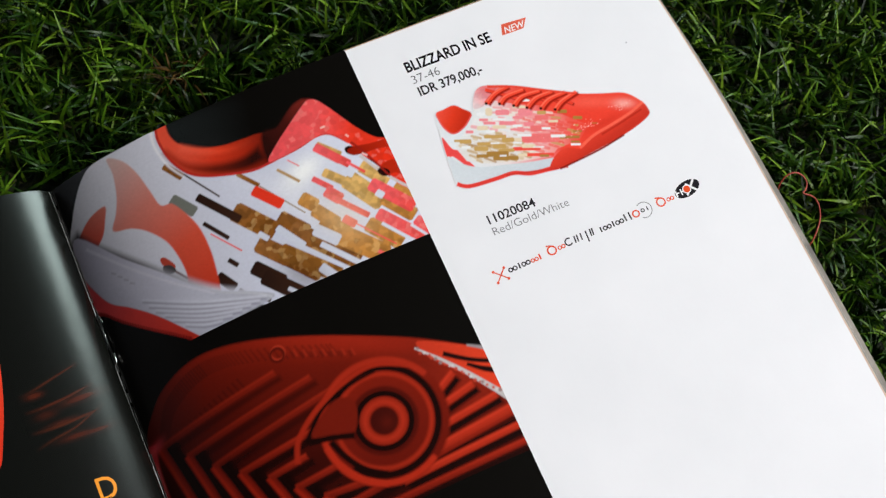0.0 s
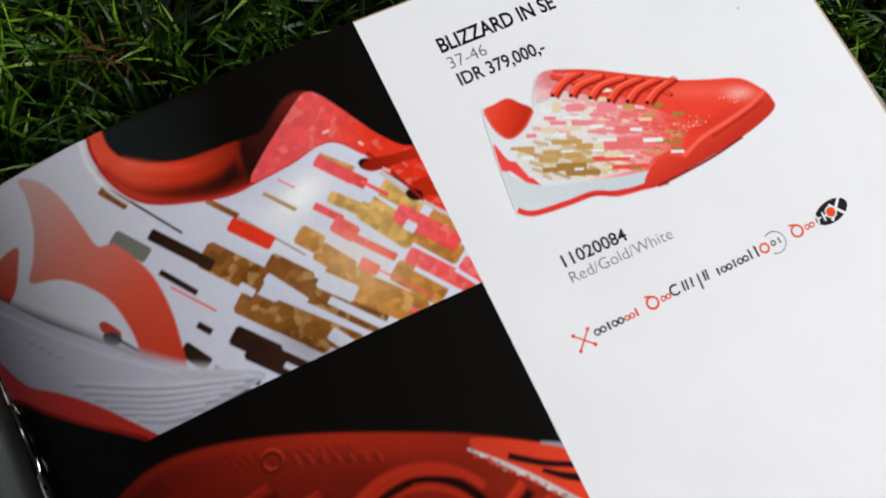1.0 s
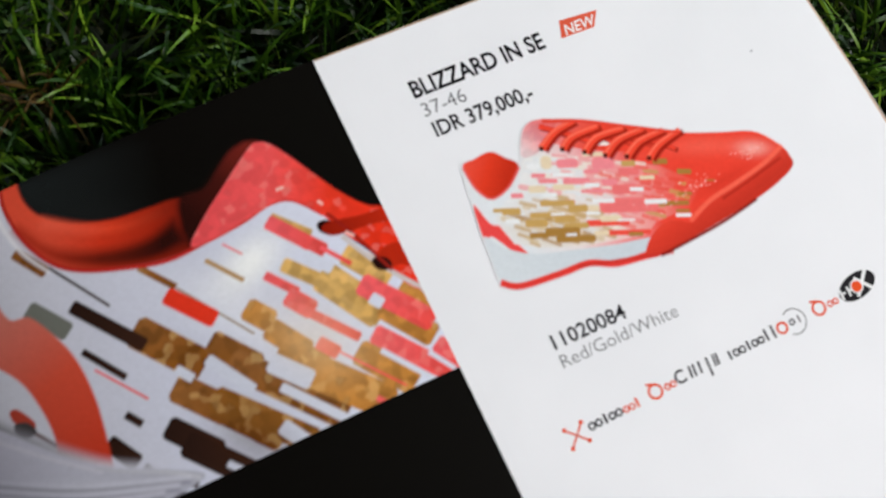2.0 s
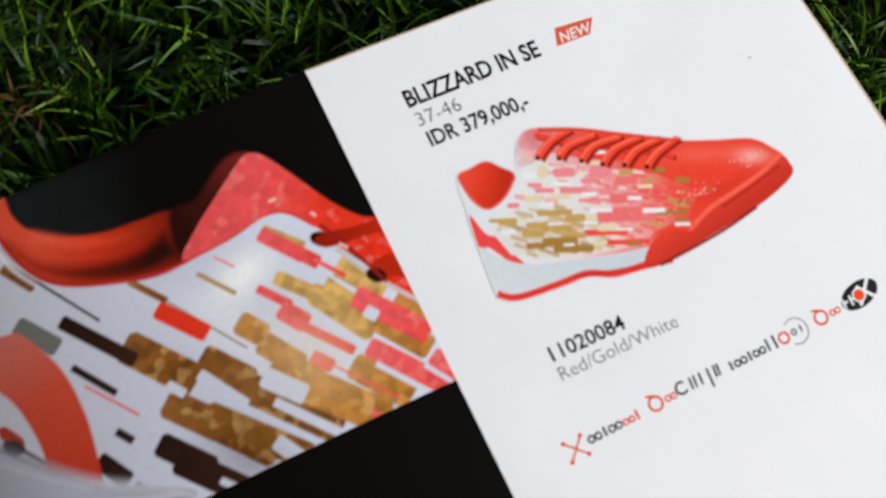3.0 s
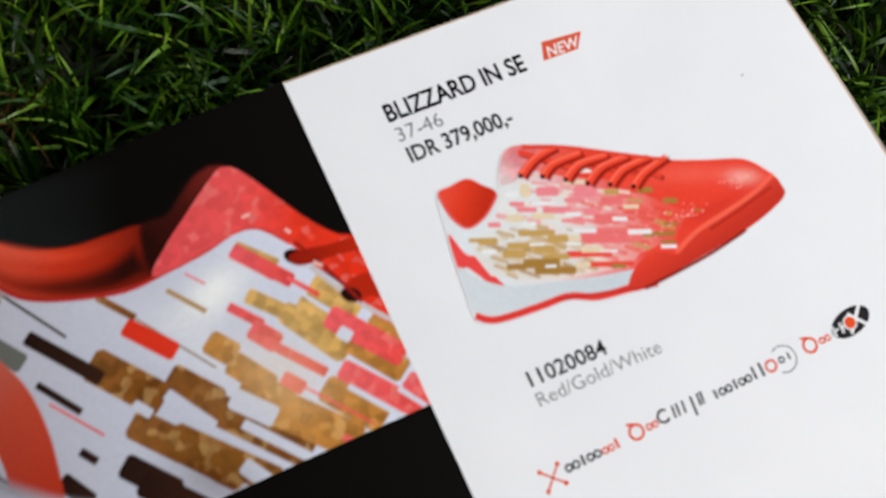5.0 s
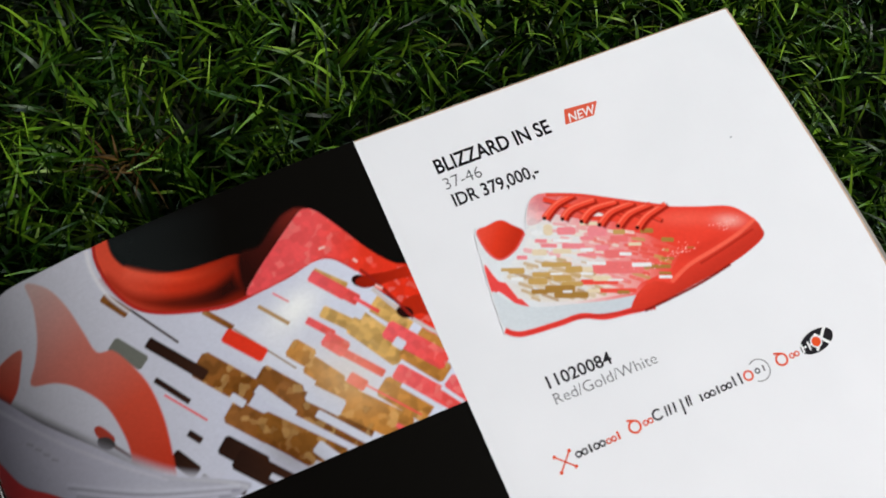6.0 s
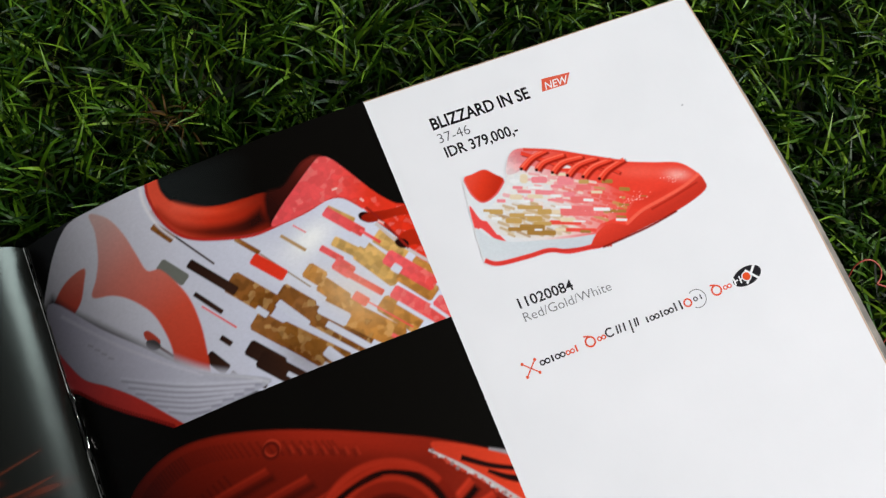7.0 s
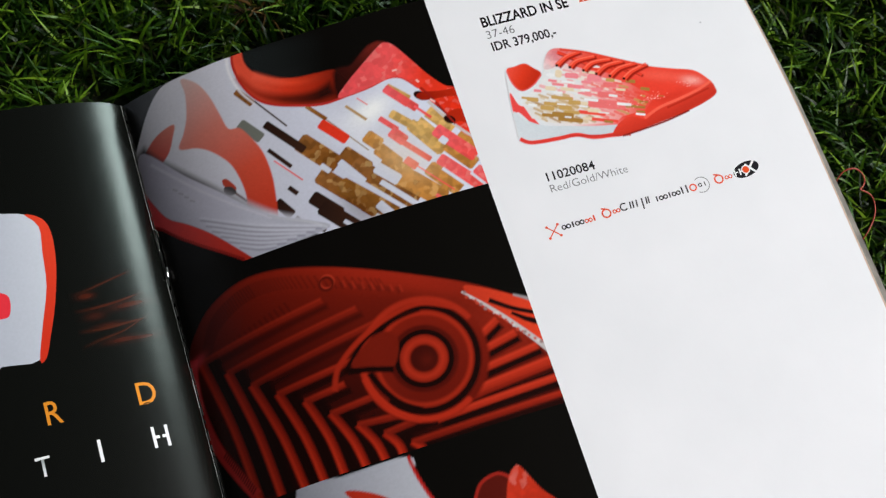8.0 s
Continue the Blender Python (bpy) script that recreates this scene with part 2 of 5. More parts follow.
class Picture:
    """A halftone photograph printed on a page: a fine mesh bent with the paper, each point with its own ink."""

    def __init__(self, side, lo, hi, ground, step=1 / 3, soft=0.4):
        self.side, self.soft, self.shapes = side, soft, []
        nx, ny = round((hi[0] - lo[0]) / step), round((hi[1] - lo[1]) / step)
        self.xs, self.ys = np.linspace(lo[0], hi[0], nx + 1), np.linspace(lo[1], hi[1], ny + 1)
        self.ground = np.array(ground if len(ground) == 4 else lin(ground))

    def add(self, poly, colour, layer, foil=0, soft=None, strength=1.0, inside=None):
        self.shapes.append((layer, "poly", [tuple(p) for p in poly], colour, foil, soft or self.soft, strength, inside))

    def ring(self, x, y, r0, r1, colour, layer, a0=-4.0, a1=4.0, soft=None, strength=1.0):
        self.shapes.append((layer, "ring", (x, y, r0, r1, a0, a1), colour, 0, soft or self.soft, strength, None))

    def glow(self, x, y, rx, ry, turn, colour, strength, layer, inside=None):
        """A soft patch that fades out all round."""
        self.shapes.append((layer, "glow", (x, y, rx, ry, turn), colour, 0, 0.5, strength, inside))

    def paint(self):
        gx, gy = np.meshgrid(self.xs, self.ys)
        canvas, cover = np.tile(self.ground, gx.shape + (1,)), np.zeros(gx.shape)
        one, two = [sum(np.roll(f, d, axis) for d in (-1, 0, 1) for axis in (0, 1)) / 6 for f in facets(gx, gy, 1.8, 3.0)]
        for layer, kind, form, colour, foil, soft, strength, inside in sorted(self.shapes, key=lambda e: e[0]):
            if kind == "poly":
                lo, hi = np.min(form, 0) - soft, np.max(form, 0) + soft
            elif kind == "ring":
                lo, hi = np.array(form[:2]) - form[3] - soft, np.array(form[:2]) + form[3] + soft
            else:
                lo, hi = np.array(form[:2]) - 2.6 * max(form[2:4]), np.array(form[:2]) + 2.6 * max(form[2:4])
            i0, i1 = np.searchsorted(self.xs, (lo[0], hi[0]))
            j0, j1 = np.searchsorted(self.ys, (lo[1], hi[1]))
            if i1 <= i0 or j1 <= j0:
                continue
            cut = np.s_[j0:j1, i0:i1]
            x, y = gx[cut], gy[cut]
            if kind == "poly":
                a = np.clip(0.5 - distance(form, x, y) / soft, 0, 1)
            elif kind == "ring":
                r, g = np.hypot(x - form[0], y - form[1]), np.arctan2(y - form[1], x - form[0])
                g = np.where(g < form[4], g + 2 * np.pi, g)
                a = np.clip(0.5 - np.maximum(r - form[3], form[2] - r) / soft, 0, 1) * np.clip((form[5] - g) * r / soft, 0, 1) * np.clip((g - form[4]) * r / soft, 0, 1)
            else:
                c, s = math.cos(form[4]), math.sin(form[4])
                u, v = (x - form[0]) * c + (y - form[1]) * s, (y - form[1]) * c - (x - form[0]) * s
                a = np.exp(-(u / form[2]) ** 2 - (v / form[3]) ** 2)
            a = a * a * (3 - 2 * a) * strength if kind != "glow" else a * strength
            if inside:
                a = a * np.clip(0.5 - distance([tuple(p) for p in inside], x, y) / 0.5, 0, 1)
            pigment = colour(x, y) if callable(colour) else np.tile(np.array(lin(colour)), x.shape + (1,))
            if foil:
                f1, f2 = one[cut][..., None], two[cut][..., None]
                if foil == 1:
                    spark = np.clip((f2 - 0.70) * 5, 0, 1) * 0.4
                    pigment = pigment * (0.62 + 0.48 * f1) * (1 - spark) + np.array((0.84, 0.52, 0.20, 1)) * spark
                else:
                    spark = np.clip((f2 - 0.72) * 5, 0, 1) * 0.22
                    pigment = pigment * (0.84 + 0.18 * f1) * (1 - spark) + np.array((1.0, 0.45, 0.40, 1)) * spark
            canvas[cut] += (pigment - canvas[cut]) * a[..., None]
            if kind != "glow":
                cover[cut] = np.maximum(cover[cut], a)
        grain = np.random.default_rng(8).normal(0, 1, gx.shape)
        grain = (grain + np.roll(grain, 1, 0) + np.roll(grain, 1, 1) + np.roll(grain, 2, 1)) / 4
        canvas[..., :3] = np.clip(canvas[..., :3] * (1 + 0.022 * grain[..., None]), 0, 1)
        canvas[..., 3] = 1
        return canvas, cover

    def make(self, name, parent, label="", trimmed=False):
        """trimmed: leave out the mesh where nothing is printed."""
        canvas, cover = self.paint()
        f = bow_right if self.side > 0 else bow_left
        nx, ny = len(self.xs), len(self.ys)
        gx, gy = np.meshgrid(self.xs, self.ys)
        gz = np.tile(np.array([f(x) for x in self.xs]) + 0.06, (ny, 1))
        ids = np.arange(nx * ny).reshape(ny, nx)
        faces = np.stack([ids[:-1, :-1], ids[:-1, 1:], ids[1:, 1:], ids[1:, :-1]], -1).reshape(-1, 4)
        if trimmed:
            faces = faces[cover.reshape(-1)[faces].max(1) > 0.01]
        used, where = np.unique(faces, return_inverse=True)
        verts = np.stack([gx, gy, gz], -1).reshape(-1, 3)[used] * 0.001
        me = bpy.data.meshes.new(name)
        me.from_pydata(verts.tolist(), [], where.reshape(-1, 4).tolist())
        me.materials.append(ink if self.side > 0 else satin_ink)
        layer = me.color_attributes.new("ink", "FLOAT_COLOR", "POINT")
        layer.data.foreach_set("color", canvas.reshape(-1, 4)[used].ravel())
        me.shade_smooth()
        ob = new(name, me)
        ob.parent = parent
        return tagged(ob, label)


class Print:
    """A picture printed on a page: flat shapes of ink, laid over one another and bent with the paper."""

    def __init__(self, side, lo, hi):
        self.side, self.lo, self.hi = side, lo, hi
        self.verts, self.faces, self.inks = [], [], []

    def add(self, poly, colour, layer, grid=4):
        poly = clipped([tuple(p) for p in poly], self.lo, self.hi)
        if len(poly) < 3:
            return
        bm = bmesh.new()
        vs = []
        for p in poly:
            if not vs or (vs[-1].co.xy - Vector(p)).length > 1e-3:
                vs.append(bm.verts.new((p[0], p[1], 0)))
        if (vs[0].co - vs[-1].co).length < 1e-3:
            bm.verts.remove(vs.pop())
        if len(vs) < 3:
            bm.free()
            return
        bm.faces.new(vs)
        bmesh.ops.triangulate(bm, faces=bm.faces[:])
        xs, ys = [p[0] for p in poly], [p[1] for p in poly]
        a, c, s = min(ys), max(ys), grid if callable(colour) else 12
        cuts = [(0, g) for g in NODES if min(xs) < g < max(xs) and (g < 14 or g % 6 == 1)]
        cuts += [(1, g * s) for g in range(math.ceil(a / s), math.ceil(c / s))]
        for axis, g in cuts:
            bmesh.ops.bisect_plane(bm, geom=bm.verts[:] + bm.edges[:] + bm.faces[:], dist=1e-5, plane_co=(g, g, 0), plane_no=(1 - axis, axis, 0))
        bm.normal_update()
        flip = sum(f.normal.z * f.calc_area() for f in bm.faces) < 0
        base = len(self.verts)
        bm.verts.index_update()
        for v in bm.verts:
            self.verts.append(on_page(v.co.x, v.co.y, layer, self.side))
        for f in bm.faces:
            ids = [base + v.index for v in f.verts]
            self.faces.append(ids[::-1] if flip else ids)
            self.inks.append([colour(v.co.x, v.co.y) if callable(colour) else lin(colour) for v in (reversed(f.verts) if flip else f.verts)])
        bm.free()

    def many(self, polys, colour, layer):
        for p in polys:
            self.add(p, colour, layer)

    def text(self, words, x, y, width, tall, colour, layer, bold=0.0, slant=0.0):
        """Words set in the built-in type, from x, y, width mm long with capitals tall mm high."""
        data = bpy.data.curves.new("type", "FONT")
        data.body, data.offset, data.resolution_u, data.shear = words, bold, 3, slant
        tmp = bpy.data.objects.new("type", data)
        me = bpy.data.meshes.new_from_object(tmp)
        co = [v.co.copy() for v in me.vertices]
        x0, x1 = min(c.x for c in co), max(c.x for c in co)
        sx, sy = width / (x1 - x0), tall / 0.70
        base = len(self.verts)
        for c in co:
            self.verts.append(on_page(x + (c.x - x0) * sx, y + c.y * sy, layer, self.side))
        for f in me.polygons:
            ids = [base + i for i in f.vertices]
            self.faces.append(ids if f.normal.z > 0 else ids[::-1])
            self.inks.append([lin(colour)] * len(ids))
        bpy.data.objects.remove(tmp)
        bpy.data.curves.remove(data)
        bpy.data.meshes.remove(me)

    def make(self, name, parent, label=""):
        me = bpy.data.meshes.new(name)
        me.from_pydata(self.verts, [], self.faces)
        me.materials.append(ink if self.side > 0 else satin_ink)
        layer = me.color_attributes.new("ink", "FLOAT_COLOR", "CORNER")
        layer.data.foreach_set("color", [v for face in self.inks for c in face for v in c])
        me.shade_smooth()
        ob = new(name, me)
        ob.parent = parent
        return tagged(ob, label)


# ---- setting ----
bm = bmesh.new()
bmesh.ops.create_grid(bm, x_segments=24, y_segments=24, size=2.7)
ground = part("ground", bm, backing, None, "dark green backing of the artificial turf")
ground.location.z = GROUND
tagged(ground, category="turf", kind="structure")


def wall(name, axis, at, out, span, holes):
    """A wall across x or y, 0.15 m thick, with openings (from, to, sill, head) in the order of their places."""
    bm = bmesh.new()
    a, c = sorted((at, at + out * 0.15))
    spans, start = [], span[0]
    for h0, h1, s, t in holes:
        spans += [(start, h0, GROUND, 2.7), (h0, h1, GROUND, s), (h0, h1, t, 2.7)]
        start = h1
    for p, q, z0, z1 in spans + [(start, span[1], GROUND, 2.7)]:
        box(bm, (a, p, z0) if axis == 0 else (p, a, z0), (c, q, z1) if axis == 0 else (q, c, z1))
    ob = part(name, bm, plaster, None, "unseen dark grey wall added to close the place", smooth=False)
    return tagged(ob, category="wall", kind="structure")


# unseen walls and ceiling, added and kept dark so black ink mirrors little
wall("unseen_wall_east", 0, 1.76, 1, (-1.95, 2.65), [(-1.73, -0.27, 0.67, 1.63), (0.61, 1.23, 0.07, 1.33)])
wall("unseen_wall_west", 0, -2.5, -1, (-1.95, 2.65), [(1.47, 2.43, 0.47, 2.13)])
wall("unseen_wall_north", 1, 2.5, 1, (-2.5, 1.76), [])
wall("unseen_wall_south", 1, -1.8, -1, (-2.5, 1.76), [])
bm = bmesh.new()
box(bm, (-2.65, -1.95, 2.7), (1.91, 2.65, 2.85))
tagged(part("ceiling", bm, plaster, None, "unseen dark grey ceiling added to close the place", smooth=False), category="ceiling", kind="structure")


# ---- turf ----
def turf(name, count, seed, size, lengths, widths, lift, mat, label, low, hole=None):
    """Many thin curved blades rooted in the backing."""
    rng = np.random.default_rng(seed)
    x0, x1, y0, y1 = size
    root = np.stack([rng.uniform(x0, x1, count), rng.uniform(y0, y1, count), np.full(count, GROUND)], 1)
    under = (root[:, 0] > LEFT * 0.001) & (root[:, 0] < RIGHT * 0.001) & (root[:, 1] < 0) & (root[:, 1] > FOOT * 0.001)
    if hole:
        under |= (root[:, 0] > hole[0]) & (root[:, 0] < hole[1]) & (root[:, 1] > hole[2]) & (root[:, 1] < hole[3])
    root = root[~under]
    k = len(root)
    # blades stand in tufts that share a lean
    tuft = noise_field(root[:, :2] * 75, rng)
    az = tuft * 5.0 + rng.normal(0, 1.15, k)
    length = rng.uniform(*lengths, k)
    start = np.radians(rng.uniform(*lift, k))
    bend = np.radians(rng.uniform(15, 105, k))
    sway = rng.normal(0, 0.45, k)
    wide = rng.uniform(*widths, k)
    twist = rng.normal(0, 0.7, k)
    seg = 5
    p = root.copy()
    lines, sides = [p.copy()], []
    for s in range(seg):
        t = (s + 0.5) / seg
        el = start - bend * t**1.2
        a = az + sway * t
        p = p + np.stack([np.cos(el) * np.cos(a), np.cos(el) * np.sin(a), np.sin(el)], 1) * (length / seg)[:, None]
        p[:, 2] = np.maximum(p[:, 2], GROUND + low)
        lines.append(p.copy())
    pts = np.stack(lines, 1)
    # a blade may not run into the paper
    x, y, z = pts[..., 0] * 1000, pts[..., 1] * 1000, pts[..., 2] * 1000
    inside = (x > LEFT - 1) & (x < RIGHT + 4.5 + fore(y)) & (y < 0.8) & (y > FOOT - 1)
    ok = ~inside.any(1)
    pts, az, sway, wide, twist = pts[ok], az[ok], sway[ok], wide[ok], twist[ok]
    k = len(pts)
    verts = np.zeros((k, seg + 1, 2, 3))
    for s in range(seg + 1):
        t = s / seg
        a = az + sway * t + np.pi / 2
        w = (wide * (1 - 0.85 * max(t - 0.45, 0) / 0.55) * 0.5)[:, None]
        tw = twist * (0.4 + t)
        d = np.stack([np.cos(a) * np.cos(tw), np.sin(a) * np.cos(tw), np.sin(tw)], 1) * w
        verts[:, s, 0], verts[:, s, 1] = pts[:, s] - d, pts[:, s] + d
    base = (np.arange(k) * (seg + 1) * 2)[:, None, None]
    quad = np.array([[2 * s, 2 * s + 1, 2 * s + 3, 2 * s + 2] for s in range(seg)])[None]
    faces = (base + quad).reshape(-1, 4)
    me = bpy.data.meshes.new(name)
    me.from_pydata(verts.reshape(-1, 3), [], faces)
    me.materials.append(mat)
    me.shade_smooth()
    ob = new(name, me)
    return tagged(ob, label, "artificial grass", kind="stuff")


def noise_field(p, rng):
    """A smooth random field."""
    out = np.zeros(len(p))
    for _ in range(10):
        f = rng.normal(0, 1.0, 2)
        out += np.sin(p @ f + rng.uniform(0, 6.28))
    return out / 3


AREA = (-0.27, 0.29, -0.27, 0.21)
turf("grass_blades", 46000, 3, AREA, (0.011, 0.024), (0.0008, 0.0015), (30, 80), blade, "glossy green plastic blades of artificial grass", 0.004)
turf("grass_thatch", 24000, 5, AREA, (0.010, 0.020), (0.0004, 0.0008), (20, 60), thatch, "short curly brownish fibres between the turf blades", 0.002)
turf("grass_blades", 70000, 7, (-1.0, 1.0, -1.0, 1.0), (0.014, 0.028), (0.0022, 0.0034), (30, 80), blade, "green artificial grass further round the catalogue", 0.004, AREA)

# small patches of withered brown fibre
for cx, cy, count in ((-0.056, 0.025, 45), (0.118, -0.018, 20)):
    turf("grass_thatch", count, 31, (cx - 0.005, cx + 0.005, cy - 0.004, cy + 0.004), (0.009, 0.016), (0.0005, 0.0009), (40, 85), withered, "curled brown fibres among the green blades", 0.008)

# a red thread in the turf beside the fore edge
data = bpy.data.curves.new("red_thread", "CURVE")
data.dimensions, data.bevel_depth, data.bevel_resolution = "3D", 0.0003, 2
line = data.splines.new("NURBS")
THREAD = [(125.0, -104.0, -19.0), (127.2, -100.4, -15.0), (131.4, -99.2, -13.5), (135.4, -100.5, -14.5), (137.2, -104.5, -16.0), (133.7, -107.8, -15.0), (131.3, -108.0, -14.0), (137.0, -110.4, -15.5), (135.7, -116.9, -16.0), (132.1, -121.2, -15.5), (127.1, -126.0, -18.0), (124.2, -126.6, -20.0)]
line.points.add(len(THREAD) - 1)
for p, (x, y, z) in zip(line.points, THREAD):
    p.co = (x * 0.001, y * 0.001, z * 0.001, 1)
line.use_endpoint_u = True
data.materials.append(thread_red)
tagged(new("red_thread", data), "thin red thread curled on the green turf", "thread")

# ---- the catalogue ----
catalogue = new("catalogue")
tagged(catalogue, "open glossy shoe catalogue lying on artificial grass", "catalogue")
right_page = part("page", sheet(FOLD, RIGHT, FOOT, 0, 1, 0, 0.15), [paper, edge_paper], catalogue, "white coated page with a column of photographs", smooth=False)
left_page = part("page", sheet(LEFT, FOLD, FOOT, 0, -1, 0, 0.15), [paper, edge_paper], catalogue, "black printed page bowed up beside the fold", smooth=False)
for i in range(9):
    drop, fan = 0.3 + 0.34 * i, 0.40 * i + 0.3 + 0.3 * math.sin(i * 1.9)
    part("sheet", sheet(FOLD + 0.2 + 0.1 * i, RIGHT, FOOT, -0.2 - 0.3 * abs(math.sin(i * 2.3)), 1, drop, 0.16, fan), [(edge_paper, dark_print, dark_print, paper, dark_print, dark_print, edge_paper, dark_print, dark_print)[i], edge_paper], catalogue, smooth=False)
for i in range(5):
    part("sheet", sheet(LEFT + 0.3 * i, FOLD - 0.2 - 0.1 * i, FOOT, -0.2 - 0.2 * i, -1, 0.4 + 0.4 * i, 0.14), [paper, edge_paper], catalogue, smooth=False)

# worn crease along the fold, where the ink has cracked
crease = Print(1, (FOLD, FOOT), (FOLD + 2, 0))
wear = random.Random(4)
y = 0.0
while y > -300:
    step = wear.uniform(1.0, 7.0)
    crease.add(stroke([(FOLD + 0.18, y), (FOLD + 0.18 + wear.uniform(-0.05, 0.1), y - step)], wear.uniform(0.1, 0.4), wear.uniform(0.08, 0.3)), wear.choice([(150, 150, 148), (190, 190, 188), (110, 110, 108)]), 10)
    y -= step + wear.choice([0.0, 0.3, 1.5])
crease.make("crease", right_page, "worn pale crease along the fold")
crease = Print(-1, (FOLD - 2, FOOT), (FOLD, 0))
y = 0.0
while y > -170:
    step = wear.uniform(2.0, 9.0)
    w = wear.uniform(0.14, 0.34) if y > -110 else wear.uniform(0.08, 0.22)
    crease.add(stroke([(FOLD - 0.4, y), (FOLD - 0.4 + wear.uniform(-0.08, 0.08), y - step)], w, w), wear.choice([(112, 114, 112), (150, 152, 150), (84, 86, 84)]), 10)
    y -= step + wear.choice([0.0, 0.0, 0.3])
crease.make("crease", left_page, "pale cracked line where the paper folds")

# staple in the fold
for y0, y1 in ((-50.0, -69.0), (-215.0, -234.0)):
    wire = bpy.data.curves.new("staple", "CURVE")
    wire.dimensions, wire.bevel_depth, wire.bevel_resolution = "3D", 0.00032, 2
    s = wire.splines.new("POLY")
    bends = [(y0 - 3, -24.0, 0.9), (y0 - 0.6, -23.4, 0.5), (y0, -24.2, 0), (y1, -24.2, 0), (y1 + 0.6, -23.4, 0.5), (y1 + 4, -23.8, 0.9)]
    s.points.add(len(bends) - 1)
    for p, (y, z, dx) in zip(s.points, bends):
        p.co = ((FOLD + dx) * 0.001, y * 0.001, z * 0.001, 1)
    wire.materials.append(steel)
    ob = new("staple", wire)
    ob.parent = catalogue
    tagged(ob, "shiny steel staple in the fold")


# ---- right-hand page: printed matter ----
def page_print():
    return Print(1, (FOLD, FOOT), (RIGHT, 0))


BLACK = (9, 7, 5)
panel = page_print()
panel.add([(FOLD, FOOT), (0, FOOT), (0, 0), (FOLD, 0)], BLACK, 1)
panel.make("black_panel", right_page, "black column behind the photographs")

# first photograph: heel and side of a shoe
WHITE, PINK, RED = (216, 219, 234), (252, 100, 106), (240, 58, 34)
shoe = Picture(1, (FOLD, FIRST), (0, 0), BLACK)
shoe.add(rounded([(-67.9, -0.3), (-60.7, -0.1), (-50.7, -0.6), (-39.7, -2.8), (-36.2, -11.7), (-39.6, -16.6), (-47.9, -16.8), (-60.0, -13.2), (-66.6, -7.8)]), fade((-67, -4), (-40, -12), (30, 34, 34), BLACK), 2, soft=5.0)
# body ink is lightened towards the fold to offset the shade on the dipping page
shoe.add(rounded([(-71.6, -0.2), (-83.1, -0.2), (-95.7, -0.3), (-100.6, -2.7), (-104.9, -7.4), (-109.1, -13.9), (-112.7, -21.8), (-107.3, -29.0), (-95.5, -43.1), (-81.6, -57.4), (-72.8, -65.2), (-57.7, -75.1), (-39.9, -75.8), (-20.6, -75.0), (0.2, -74.3), (2.8, -69.7), (1.8, -59.1), (-1.6, -53.5), (-5.9, -45.7), (-10.3, -38.0), (-12.3, -32.6), (-17.0, -27.3), (-21.6, -26.4), (-28.7, -27.8), (-37.2, -28.5), (-45.4, -28.5), (-53.0, -26.7), (-61.8, -23.3), (-67.0, -19.1), (-70.6, -12.2), (-71.9, -5.3)], 4), fade((-114, -20), (-15, -35), (226, 224, 232), (218, 218, 230), (212, 214, 231), (218, 221, 238)), 3)
shoe.add(band([(-71.0, 1.0), (-71.8, -4.4), (-70.6, -12.2), (-66.9, -18.8), (-61.7, -23.0), (-52.9, -26.4), (-45.4, -28.4), (-39.6, -28.5)], [(-33.7, -21.7), (-38.2, -17.4), (-44.5, -16.6), (-52.5, -15.7), (-60.0, -13.0), (-65.3, -8.9), (-67.5, -4.3), (-67.4, 0.7)]), fade((-66, -12), (-34, -22), (236, 84, 58), (216, 56, 30), (172, 40, 18), (52, 15, 8)), 4, soft=0.8)
shoe.add(band([(-40.0, -28.5), (-35.1, -23.8), (-28.6, -18.6), (-21.9, -13.9), (-18.7, -12.3)], [(-21.1, -11.5), (-24.7, -12.3), (-29.1, -15.2), (-32.9, -17.6), (-38.2, -17.6), (-40.2, -24.2)]), fade((-38, -22), (-20, -13), (44, 12, 8), (70, 20, 14), (120, 36, 28)), 4.5, soft=1.6)
shoe.add(stroke([(-71.2, -0.0), (-71.8, -4.8), (-70.4, -12.6), (-66.8, -19.4), (-61.5, -23.5), (-52.7, -26.9), (-45.2, -28.8), (-37.2, -28.5), (-28.7, -27.8), (-21.6, -26.4), (-16.7, -27.6), (-12.2, -33.0)], 0.9), fade((-70, -10), (-15, -30), (190, 44, 34), (205, 40, 36)), 5)
shoe.add(stroke([(-71.0, -9.0), (-67.3, -15.9), (-62.4, -20.2), (-55.2, -23.5), (-47.5, -25.1), (-40.5, -24.0)], 1.6, 5.4), fade((-68, -14), (-44, -22), (180, 48, 28), (104, 27, 14), (48, 13, 8)), 4.6, soft=3.6)
shoe.add(stroke([(-66.0, -10.0), (-58.0, -15.4), (-50.0, -18.2), (-41.0, -18.6)], 2.4, 1.6), fade((-64, -14), (-42, -19), (246, 96, 70), (232, 70, 40), (150, 38, 20)), 4.7, soft=2.4)
shoe.add(stroke([(-73.2, -0.2), (-73.6, -6.5), (-71.8, -14.2), (-68.2, -20.6)], 1.2, 0.5), (240, 238, 244), 4.8, soft=1.0)
